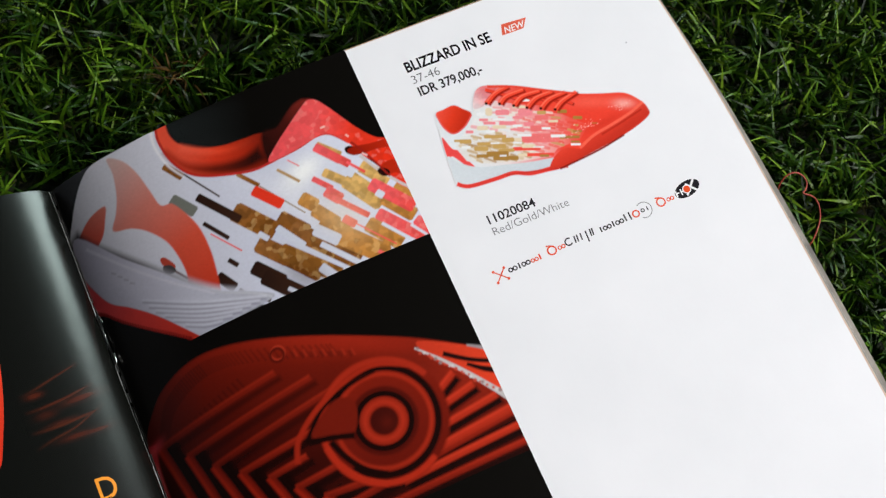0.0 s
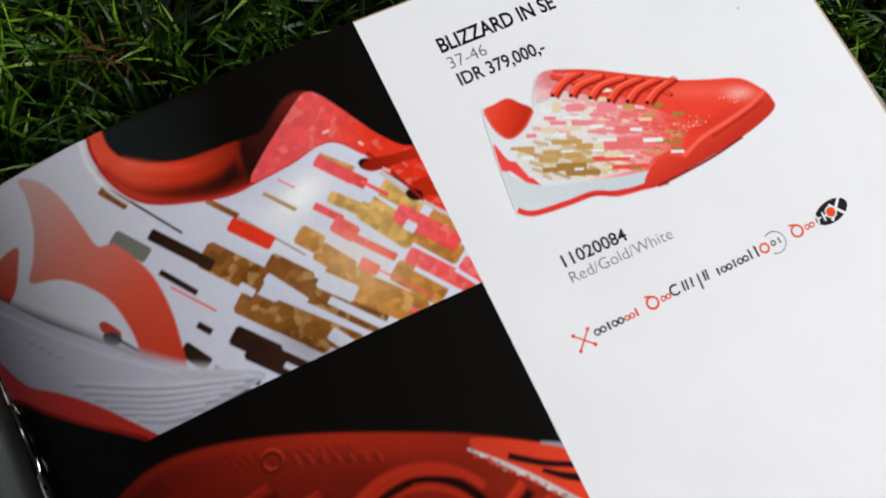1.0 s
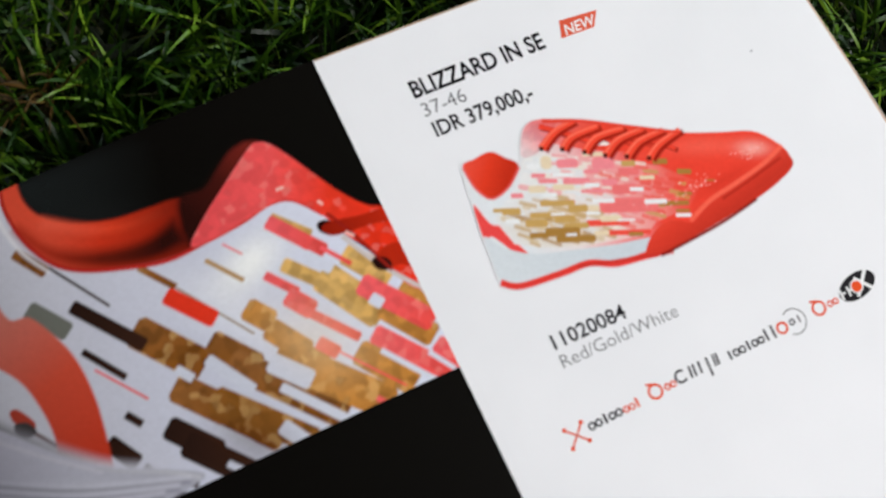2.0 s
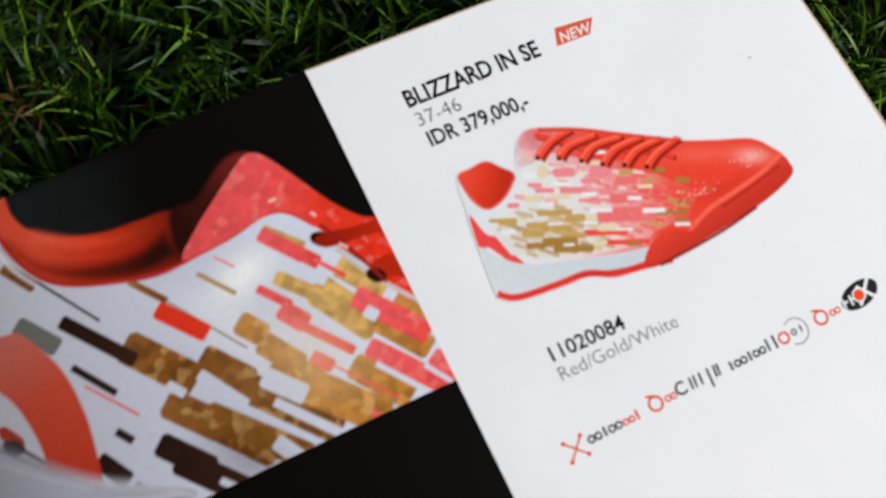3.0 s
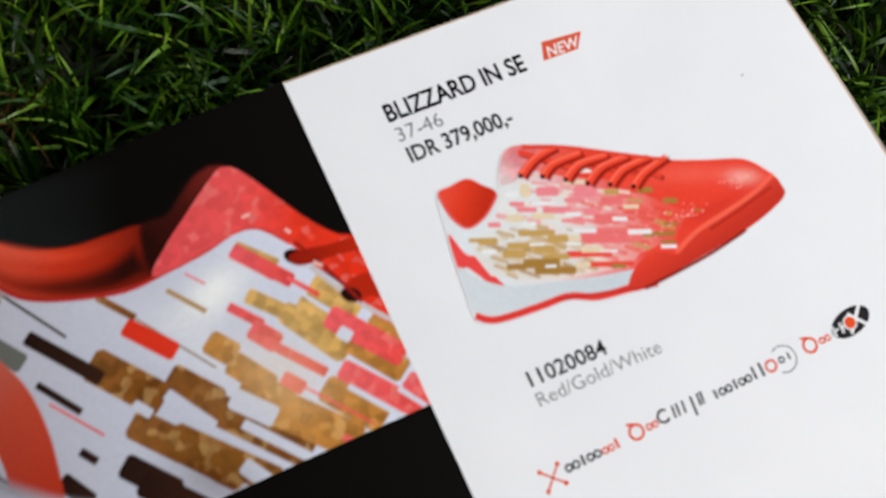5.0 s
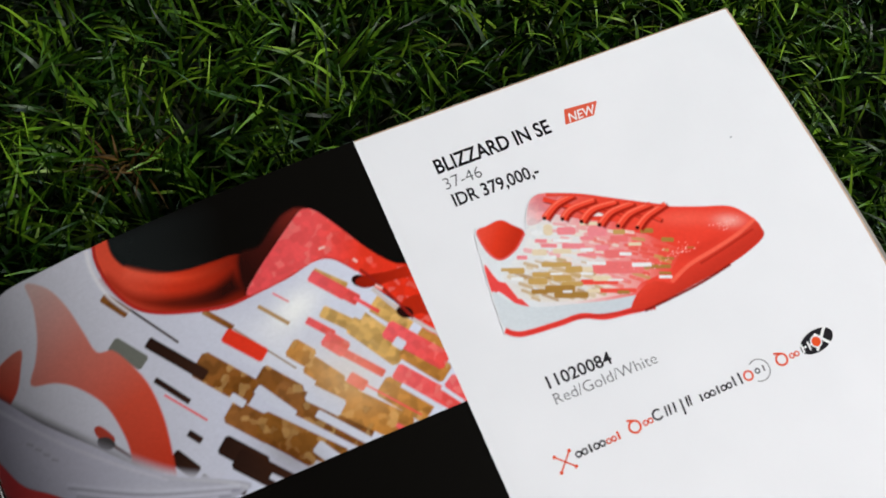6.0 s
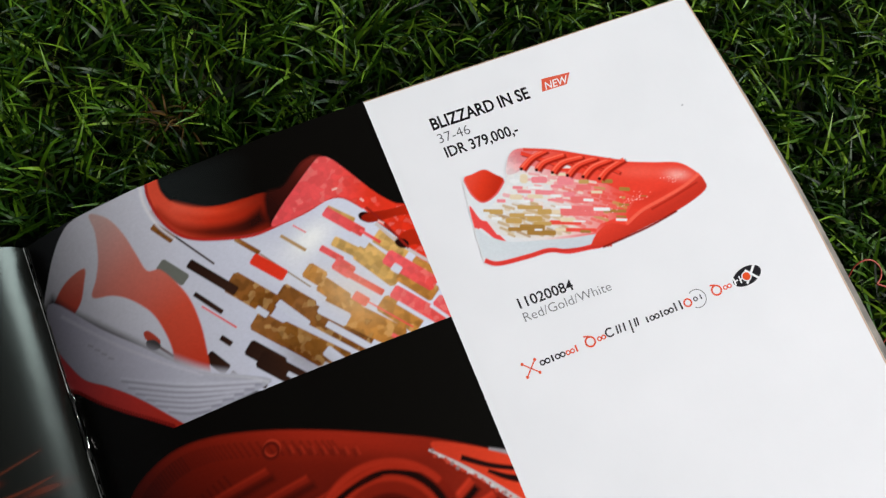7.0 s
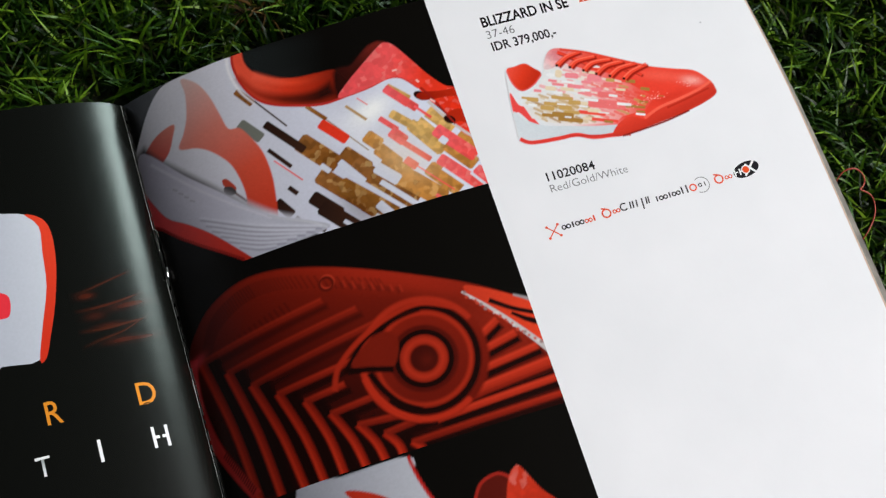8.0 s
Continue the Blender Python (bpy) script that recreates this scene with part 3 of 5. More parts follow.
shoe.add(rounded([(-39.9, -28.2), (-35.4, -23.6), (-28.6, -18.6), (-21.9, -13.9), (-19.0, -12.6), (-16.2, -14.1), (-12.5, -20.0), (-7.6, -28.8), (-3.2, -34.5), (0.1, -36.7), (1.2, -42.4), (0.9, -55.4), (-2.0, -54.5), (-4.2, -49.8), (-6.7, -43.6), (-9.8, -38.9), (-12.5, -33.0), (-16.4, -27.9), (-20.0, -26.6), (-25.2, -27.2), (-32.1, -28.3)]), fade((-38, -26), (-4, -46), (250, 88, 92), (252, 90, 90), (244, 60, 38), (236, 50, 24)), 5, 2)
# swoosh-like emblem on the heel, as plain curved shapes
# its pale top puts a veil of reflected light into the ink
shoe.add(rounded([(-90.5, -1.2), (-85.5, -5.1), (-82.5, -11.7), (-80.7, -19.6), (-79.2, -26.1), (-75.5, -27.4), (-72.7, -32.1), (-70.2, -38.4), (-69.3, -45.6), (-69.7, -53.8), (-72.0, -65.2), (-76.6, -62.2), (-80.7, -58.6), (-79.6, -52.5), (-80.1, -45.6), (-82.0, -38.8), (-86.7, -32.3), (-91.5, -28.6), (-97.4, -26.2), (-94.5, -21.3), (-92.0, -15.6), (-90.4, -7.5)], 4), fade((-88, -3), (-72, -62), (212, 176, 170), (218, 128, 114), (222, 84, 60), (206, 58, 34)), 5, soft=0.7)
shoe.add(rounded([(-97.0, -16.4), (-103.3, -17.3), (-108.3, -20.6), (-110.4, -23.7), (-106.8, -28.8), (-101.6, -26.2), (-98.5, -20.9)], 4), fade((-97, -16), (-105, -28), (208, 112, 92), (208, 62, 38)), 5, soft=0.7)
shoe.add(rounded([(-86.1, -43.8), (-84.4, -43.9), (-82.1, -48.0), (-83.5, -49.3), (-85.9, -46.2)]), (188, 70, 52), 5)
shoe.add(rounded([(-86.0, -46.5), (-83.5, -47.3), (-82.4, -49.9), (-84.5, -50.2), (-86.3, -48.4)]), (70, 66, 66), 6)
shoe.add(stroke([(-82.8, -50.1), (-81.2, -52.4), (-79.9, -54.4)], 0.8), (110, 84, 80), 6)
# grey shade above the midsole
shoe.add(stroke([(-112.2, -21.4), (-107.3, -29.0), (-95.4, -42.7), (-81.5, -57.0), (-72.6, -64.6), (-63.1, -69.5)], 4.6, 2.0, (1.0, 1.2)), fade((-112, -22), (-74, -64), (44, 38, 42), (84, 78, 82), (214, 214, 228)), 6, soft=3.4)
# midsole with fine grooves and the toothed red outsole
shoe.add(rounded([(-109.8, -21.2), (-98.1, -36.3), (-87.9, -47.4), (-78.1, -58.3), (-70.2, -64.1), (-60.9, -68.8), (-55.7, -73.0), (-72.0, -74.5), (-83.2, -75.1), (-89.9, -65.9), (-95.4, -59.5), (-101.4, -53.7), (-107.2, -48.7), (-110.5, -42.4), (-113.0, -34.8), (-113.4, -26.1)], 4), fade((-112, -30), (-62, -74), (190, 186, 204), (200, 198, 214), (200, 200, 215), (180, 180, 194)), 7, soft=0.7)
shoe.glow(-100, -44, 9, 3.2, -0.9, (206, 204, 218), 0.6, 7.2)
shoe.glow(-76, -66, 12, 2.0, -0.5, (214, 214, 226), 0.6, 7.3)
shoe.add(stroke([(-108.5, -26.5), (-96.5, -41.5), (-84.5, -53.8), (-73.5, -63.2)], 1.0, 0.6), (214, 212, 224), 7.4, soft=1.0)
shoe.add(stroke([(-74.6, -61.9), (-70.3, -64.6), (-61.0, -69.4), (-56.4, -72.7)], 0.4, 0.9), (198, 198, 208), 7.6)
GROOVES = [[(-97.0, -54.3), (-79.3, -64.5), (-58.4, -72.6)], [(-95.5, -57.2), (-79.8, -66.1), (-60.9, -73.1)], [(-94.0, -59.9), (-80.3, -67.6), (-64.2, -73.2)], [(-91.7, -62.9), (-79.5, -69.6), (-67.4, -73.4)], [(-89.5, -65.9), (-79.9, -71.0), (-71.1, -73.7)], [(-86.5, -69.2), (-80.5, -72.5), (-74.7, -74.0)]]
for line in GROOVES:
    shoe.add(stroke(line, 0.5, 0.9), (150, 148, 166), 8, soft=0.9, strength=0.8)
    shoe.add(stroke(line, 0.5, 0.9, (0.3, 0.9)), (222, 222, 234), 8, soft=0.9, strength=0.55)
for i in range(4):
    shoe.add(bar((-103.0 + 1.6 * i, -38.4 - 2.2 * i), (-101.6 + 1.6 * i, -39.6 - 2.2 * i), 0.5), (206, 204, 216), 8, soft=0.8, strength=0.6)
    shoe.add(bar((-103.2 + 1.6 * i, -39.2 - 2.2 * i), (-101.8 + 1.6 * i, -40.4 - 2.2 * i), 0.5), (146, 142, 156), 8, soft=0.8, strength=0.6)
shoe.add(band([(-113.4, -26.1), (-113.0, -34.8), (-110.5, -42.4), (-107.2, -48.7), (-101.4, -53.7), (-95.4, -59.5), (-89.9, -65.9), (-82.3, -75.5)], [(-86.0, -74.4), (-91.0, -70.1), (-97.8, -64.4), (-104.6, -58.0), (-109.7, -52.2), (-113.5, -47.1), (-114.8, -41.5), (-115.0, -32.2)]), fade((-112, -32), (-82, -72), (240, 84, 96), (222, 62, 56), (186, 46, 30)), 8)
TEETH = curve([(-114.3, -32.0), (-113.5, -46.9), (-109.6, -52.0), (-104.6, -57.8), (-97.7, -64.2), (-90.9, -69.9), (-85.9, -74.2)], 9)
for p in TEETH:
    shoe.add(bar((p.x - 0.3, p.y + 1.1), (p.x + 0.1, p.y - 0.5), 0.4), (130, 20, 16), 9)
# slanted bars of the pattern on the shoe's side
DARK_BARS = [(-66.8, -29.2, -56.3, -43.3, 3.0), (-68.0, -19.6, -59.7, -32.6, 0.6), (-68.2, -38.9, -62.2, -47.7, 1.5), (-65.1, -54.6, -62.8, -57.9, 1.7), (-58.6, -60.4, -50.8, -70.0, 5.0), (-56.6, -64.9, -46.1, -77.5, 5.6), (-70.4, -58.1, -66.5, -64.8, 3.6), (-65.1, -68.6, -63.4, -69.7, 0.8), (-65.7, -65.8, -64.0, -68.5, 1.7), (-59.7, -71.3, -57.4, -73.9, 1.5)]
GOLD_BARS = [(-73.3, -13.5, -68.8, -20.4, 2.1), (-57.3, -39.2, -47.1, -52.5, 5.6), (-54.2, -53.4, -38.4, -72.7, 5.0), (-44.2, -48.0, -37.1, -57.3, 4.3), (-42.1, -53.5, -25.2, -73.8, 5.0), (-34.9, -44.7, -31.0, -50.0, 4.0), (-32.4, -50.4, -26.9, -58.8, 4.0), (-31.3, -54.8, -24.8, -63.1, 4.0), (-29.2, -60.7, -15.8, -75.7, 5.9), (-51.4, -27.6, -46.0, -34.7, 1.2), (-22.5, -29.0, -16.2, -35.9, 1.5), (-24.4, -39.4, -16.1, -48.8, 2.6), (-18.2, -44.5, -10.0, -58.1, 5.6), (-11.8, -42.3, -5.2, -51.5, 4.0), (-9.3, -56.0, -1.9, -66.4, 4.3), (-17.8, -62.5, -9.7, -73.8, 4.6), (-3.7, -53.5, 0.9, -60.8, 2.3)]
MIXED_BARS = [(-48.1, -59.0, -32.9, -76.1, 5.6), (-46.0, -34.9, -35.4, -50.5, 0.4), (-38.4, -32.0, -32.9, -39.3, 1.0), (-75.1, -25.8, -69.2, -34.1, 4.0)]
PINK_BARS = [(-48.6, -35.3, -41.3, -44.5, 3.8), (-23.6, -29.6, -15.1, -40.6, 3.3), (-15.7, -39.3, -11.3, -45.2, 1.0), (-28.6, -40.1, -23.7, -46.3, 2.0), (-26.2, -45.9, -22.4, -51.3, 4.3), (-25.1, -49.1, -16.1, -60.3, 2.1), (-11.4, -49.7, -0.7, -63.5, 5.0), (-13.3, -60.5, -2.1, -74.7, 4.3), (-2.2, -67.6, 1.5, -73.8, 4.0), (-24.4, -57.5, -21.4, -61.5, 3.0), (-21.5, -60.8, -11.6, -73.3, 0.5), (-67.3, -43.5, -59.8, -53.7, 0.5), (-33.9, -30.3, -31.0, -34.0, 0.4), (-18.2, -73.1, -16.6, -75.1, 1.3)]
WHITE_BARS = [(-46.1, -51.2, -40.0, -61.2, 2.5), (-34.8, -62.8, -24.7, -75.3, 2.0), (-34.9, -57.1, -28.6, -64.4, 4.3), (-37.8, -70.1, -33.9, -76.7, 3.3), (-50.5, -72.4, -48.0, -75.3, 1.5), (-49.7, -65.1, -44.6, -71.3, 1.8), (-52.5, -50.4, -50.1, -53.8, 2.0), (-10.6, -53.4, -8.9, -55.8, 2.6), (-13.3, -64.5, -5.4, -75.0, 1.2), (-4.5, -68.8, -1.0, -74.1, 1.0), (-19.5, -39.3, -15.3, -44.6, 2.6)]
for i, (x0, y0, x1, y1, w) in enumerate(GOLD_BARS):
    g = (224, 176, 98) if y0 > -52 and x0 > -30 else (202, 136, 60) if x0 > -42 else (144, 88, 34)
    shoe.add(bar((x0, y0), (x1, y1), w * 1.25), fade((x0 + 8, y0 + 10), (x1 - 4, y1 - 14), (min(255, g[0] + 16), min(255, g[1] + 18), g[2] + 24), g, (int(g[0] * 0.8), int(g[1] * 0.68), int(g[2] * 0.55))), 3.6 + 0.03 * i, 1)
for i, (x0, y0, x1, y1, w) in enumerate(DARK_BARS):
    shoe.add(bar((x0, y0), (x1, y1), w), fade((x0, y0), (x1, y1), (42, 24, 18), (58, 34, 24)), 4.4 + 0.02 * i)
MIXED = [(150, 96, 38), (150, 120, 80), (190, 150, 100), (118, 120, 112)]
for (x0, y0, x1, y1, w), c in zip(MIXED_BARS, MIXED):
    shoe.add(bar((x0, y0), (x1, y1), w), c, 4.2, 1 if c == MIXED[0] else 0)
for i, (x0, y0, x1, y1, w) in enumerate(PINK_BARS):
    red = x0 < -40 and w > 2
    shoe.add(bar((x0, y0), (x1, y1), w), RED if red else fade((x0, y0), (x1, y1), PINK, (240, 78, 72)), 4.63 + 0.015 * i, 0 if red or w < 1.2 else 2)
for i, (x0, y0, x1, y1, w) in enumerate(WHITE_BARS):
    shoe.add(bar((x0, y0), (x1, y1), w), WHITE, 4.86 + 0.01 * i)
# soft glare of the studio lamp in the photograph
shoe.glow(-30.6, -36.5, 8.0, 4.5, 0.35, (255, 255, 255), 1.0, 3.3)
shoe.glow(-38.0, -44.0, 16.0, 6.0, -0.9, (240, 241, 250), 0.6, 3.2)
shoe.glow(-24.0, -57.0, 10.0, 7.0, -0.9, (255, 226, 176), 0.30, 4.9)
shoe.glow(-44.0, -70.0, 9.0, 5.0, -0.9, (70, 34, 12), 0.45, 4.92, inside=[(-58, -62), (-48, -50), (-26, -76), (-58, -76)])
# laces
shoe.add(rounded([(-13.9, -35.8), (-11.6, -35.0), (-5.5, -36.2), (1.2, -37.0), (2.1, -40.2), (-3.3, -39.1), (-9.7, -38.6), (-12.7, -37.9)]), fade((-13, -36), (0, -38), (146, 26, 8), (186, 38, 14)), 7)
shoe.add(rounded([(-6.1, -46.3), (-2.9, -44.5), (2.3, -45.8), (4.0, -49.7), (2.1, -52.4), (-1.7, -49.5), (-4.8, -49.2)]), (182, 38, 14), 7)
shoe.add(disc(*[(-12.5, -36.0)][0], 1.6, 2.4, 0.9, 18), (44, 10, 8), 6.9)
shoe.add(disc(*[(-5.4, -47.7)][0], 1.5, 2.2, 0.9, 18), (40, 10, 8), 8)
shoe.add(stroke([(-11.5, -33.1), (-9.2, -37.4), (-5.8, -45.4), (-4.0, -49.9)], 0.7), (150, 30, 22), 8)
shoe.add(stroke([(-10.6, -38.9), (-6.4, -46.9), (-1.7, -53.6), (1.2, -56.8)], 1.0), (206, 196, 196), 7)
for a, c in [((-9.6, -38.4), (-8.2, -39.9)), ((-12.1, -29.8), (-11.4, -31.0)), ((-19.1, -24.1), (-17.4, -24.1))]:
    shoe.add(bar(a, c, 0.7), (250, 190, 180), 8)
shoe.make("shoe_photograph", right_page, "photograph of a white, red and gold sports shoe")

# second photograph: the ribbed red sole
sole = Picture(1, (FOLD, SECOND), (0, FIRST), BLACK, soft=0.8)
DEEP, RIDGE, LIT = (26, 5, 3), (166, 34, 15), (212, 54, 28)
SOLE = rounded([(-111.7, -96.2), (-107.9, -90.9), (-101.0, -84.8), (-89.7, -80.8), (-77.8, -81.3), (-63.1, -85.4), (-47.3, -91.7), (-31.9, -99.0), (-18.4, -105.9), (-5.3, -114.1), (2.0, -120.4), (10.0, -126.8), (6.7, -141.9), (4.4, -153.9), (-18.7, -154.5), (-53.6, -155.4), (-86.3, -154.6), (-99.6, -154.5), (-104.2, -149.6), (-111.5, -131.7), (-114.0, -119.2), (-113.1, -102.8)], 4)
sole.add(SOLE, fade((-52, -84), (-72, -142), (152, 35, 17), (114, 24, 11), (88, 17, 8), (64, 11, 5), (48, 8, 4)), 2, soft=1.4)
sole.glow(-40, -97, 26, 4.5, -0.47, (186, 46, 26), 0.5, 2.2, SOLE)
sole.glow(-104, -92, 9, 7, 0.7, (92, 22, 14), 0.7, 2.2, SOLE)
sole.glow(-10, -126, 18, 14, -0.5, (164, 42, 24), 0.55, 2.2, SOLE)
sole.add(rounded([(-18.7, -106.8), (-5.3, -114.1), (4.1, -121.0), (3.5, -136.9), (0.6, -134.1), (-4.2, -128.2), (-11.3, -120.4), (-17.6, -112.7)]), fade((-16, -110), (0, -130), (206, 58, 34), (228, 66, 36)), 3)
# short ribs round the rim
RIM = curve([(-108, -97), (-102, -88), (-89, -82.5), (-74, -84.5), (-46, -95)], 14)
for i, p in enumerate(RIM):
    sole.add(bar((p.x + 0.6, p.y - 0.6), (p.x + 2.0, p.y - 5.6), 0.7), (74, 16, 10), 3, soft=0.9, strength=0.75 if i < 30 else 0.4)
for i in range(16):
    p = (-106 + 1.9 * i, -101.5 + 0.55 * i)
    sole.add(bar(p, (p[0] + 1.4, p[1] - 4.0), 0.6), (70, 14, 9), 3, soft=0.9, strength=0.6)
# embossed mark, plain ring and bars
mx, my = -62.4, -91.8
sole.ring(mx, my, 1.7, 2.7, (90, 19, 10), 4, soft=1.1)
sole.ring(mx + 0.4, my + 0.5, 1.9, 2.6, (206, 62, 38), 3.9)
for i in range(7):
    sole.add(bar((mx + 4.6 + 2.9 * i, my - 1.0 - 1.25 * i), (mx + 4.9 + 2.9 * i, my - 3.4 - 1.25 * i), 1.3), (100, 22, 12), 4, soft=1.2, strength=0.6)
    sole.add(bar((mx + 5.4 + 2.9 * i, my - 0.8 - 1.25 * i), (mx + 5.7 + 2.9 * i, my - 3.2 - 1.25 * i), 0.8), (196, 54, 32), 3.9, soft=1.2, strength=0.5)
# chevron ribs: a lit crest that rolls off into a dark groove
CORNERS = [(-109.1, -102.2), (-101.4, -109.1), (-94.8, -116.3), (-87.4, -122.2), (-79.5, -127.7), (-72.7, -134.4), (-65.4, -140.7), (-58.0, -146.1), (-50.5, -151.6)]
FEET = [(-102.0, -153.0), (-94.9, -154.8), (-87.0, -155.4), (-80.7, -155.0), (-74.0, -155.0), (-66.7, -155.4), (-60.3, -155.6), (-54.5, -155.4), (-48.6, -156.0)]
TIPS = [(-65.4, -96.7), (-55.3, -103.1), (-50.7, -109.8), (-60.3, -119.6), (-66.0, -126.4), (-54.0, -133.0), (-41.4, -142.7), (2.3, -140.5), (2.7, -150.7)]
for i, (c, f, t) in enumerate(zip(CORNERS, FEET, TIPS)):
    faint = 0.55 if i < 3 else 0.9
    mid = ((c[0] + f[0]) / 2 + 1.2, (c[1] + f[1]) / 2)
    sole.add(stroke([c, mid, f], 4.6, 4.4, (3.4, 0.0)), DEEP, 3, soft=2.6)
    sole.add(stroke([c, mid, f], 2.6, 2.4, (0.1, 0)), fade(c, f, (132, 26, 12), RIDGE), 4, soft=1.5)
    sole.add(stroke([c, mid, f], 1.1, 1.0, (-0.5, 0)), fade(c, f, (172, 38, 18), LIT), 5, soft=1.1, strength=0.85)
    sole.add(stroke([c, t], 2.6, 1.8, (1.3, -2.6)), DEEP, 3.1, soft=2.0, strength=faint)
    sole.add(stroke([c, t], 2.2, 2.0), fade(c, t, (128, 27, 13), (158, 36, 19)), 4.1, soft=1.3, strength=faint)
    sole.add(stroke([c, t], 0.8, 0.7, (-0.2, 0.5)), fade(c, t, (150, 36, 18), (182, 48, 26)), 5, soft=0.9, strength=0.7 * faint)
for a, c in [((-21.0, -125.6), (-12.5, -121.0)), ((-20.2, -129.6), (-8.0, -127.0)), ((-22.2, -135.6), (-2.4, -133.2)), ((-25.4, -141.2), (1.6, -138.7)), ((-40.8, -146.9), (1.7, -145.1))]:
    sole.add(stroke([a, c], 2.2, 2.2, (0.9, -2.4)), DEEP, 3.2, soft=1.8)
    sole.add(stroke([a, c], 2.3), (182, 46, 25), 4.2, soft=1.2)
    sole.add(stroke([a, c], 0.8, 0.8, (0, 0.5)), (210, 60, 36), 5, soft=0.9, strength=0.6)
# round boss with concentric rings and a beak-shaped rib
rx, ry = -39.0, -126.4
sole.add(disc(rx, ry, 21.2), fade((rx, ry + 20), (rx, ry - 20), (136, 30, 14), (104, 20, 9)), 6, soft=1.8)
sole.ring(rx, ry, 18.9, 21.0, fade((rx + 12, ry + 14), (rx - 8, ry - 18), (176, 44, 24), (190, 46, 24)), 7, 0.4, 5.3, soft=1.4)
sole.ring(rx, ry, 16.3, 18.6, DEEP, 7, -2.6, 2.7, soft=1.5)
sole.ring(rx, ry, 10.0, 16.2, fade((rx, ry + 14), (rx, ry - 14), (132, 29, 14), (110, 22, 10)), 7.2, soft=1.0)
sole.ring(rx, ry, 14.6, 16.0, (182, 46, 24), 8, soft=1.5, strength=0.8)
sole.ring(rx, ry, 9.8, 11.2, (84, 16, 8), 8, soft=1.6)
sole.ring(rx, ry, 7.7, 9.9, DEEP, 8.1, soft=1.2)
sole.ring(rx, ry, 4.5, 7.8, (164, 40, 21), 8.2, soft=1.3)
sole.ring(rx, ry, 5.5, 6.7, (190, 50, 28), 8.6, soft=1.3, strength=0.8)
sole.add(disc(rx, ry, 4.5), (66, 13, 7), 8.3, soft=1.4)
sole.glow(rx + 0.8, ry - 0.8, 2.6, 2.6, 0, (98, 22, 12), 0.7, 8.4)
sole.add(rounded([(-62.2, -121.9), (-56.3, -116.0), (-49.4, -113.5), (-45.2, -117.4), (-48.8, -125.7), (-54.8, -124.1)]), (122, 27, 13), 9, soft=1.2)
sole.add(stroke([(-63.7, -123.0), (-56.8, -124.4), (-49.5, -126.8)], 2.0), DEEP, 10, soft=1.3)
sole.add(stroke([(-57.2, -125.6), (-54.8, -131.9), (-50.5, -138.3), (-44.6, -142.6)], 2.0), DEEP, 9, soft=1.3)
sole.add(stroke([(-59.4, -127.0), (-57.2, -133.4), (-52.6, -140.4), (-45.6, -145.6)], 1.6), (190, 46, 24), 9, soft=1.2)
sole.add(stroke([(-69.6, -127.6), (-66.3, -120.5), (-56.8, -113.6), (-45.6, -109.3), (-35.0, -108.2), (-25.0, -112.6)], 1.8, 1.5), (174, 42, 22), 9, soft=1.2)
sole.add(stroke([(-64.4, -122.4), (-55.8, -114.6), (-45.1, -111.0), (-35.7, -110.0)], 1.5, 1.2), DEEP, 8.9, soft=1.4)
# outer wall of the shoe beyond the sole
sole.add(stroke([(-20.6, -108.6), (-14.6, -115.0), (-9.0, -121.8), (-2.6, -130.6), (1.6, -136.8)], 0.6, 2.2), (196, 190, 190), 6, soft=0.5)
wobble = random.Random(6)
for i in range(22):
    p = Vector((-20.0, -109.4)).lerp(Vector((-1.0, -132.6)), i / 21)
    sole.add(disc(p.x + wobble.uniform(-0.5, 0.5), p.y + wobble.uniform(-0.5, 0.5), wobble.uniform(0.3, 0.7), k=8), wobble.choice([(214, 208, 208), (150, 120, 118), (196, 70, 50)]), 6.1)
sole.add(stroke([(-12.8, -114.0), (-6.0, -119.0), (1.5, -122.9)], 1.6, 1.4), (34, 10, 8), 6)
sole.add(stroke([(-7.0, -120.3), (-2.7, -123.8), (3.2, -127.2)], 1.0, 2.4), (30, 9, 7), 6)
sole.add(stroke([(-4.5, -114.5), (-1.2, -116.5), (2.0, -118.7)], 0.7, 1.4), (150, 146, 150), 6)
# red rim by the fold, its lit gloss painted as brighter ink
sole.add(stroke([(-111.3, -99.8), (-112.8, -107.0), (-113.1, -119.1), (-111.0, -131.5), (-106.4, -143.3), (-102.6, -151.0)], 2.6, 3.6), fade((-112, -100), (-104, -150), (214, 50, 56), (196, 44, 38)), 6, soft=1.0)
sole.glow(-111.0, -101.5, 3.5, 1.6, 0.5, (240, 70, 80), 0.8, 6.2)
for i in range(18):
    a, c = Vector((-108.9, -134.4)).lerp(Vector((-102.9, -149.3)), i / 17), Vector((1.6, 1.6))
    sole.add(bar(tuple(a - c * 0.6), tuple(a + c * 0.5), 0.5), (98, 16, 12), 7, soft=0.6)
sole.make("sole_photograph", right_page, "photograph of a ribbed dark red shoe sole")

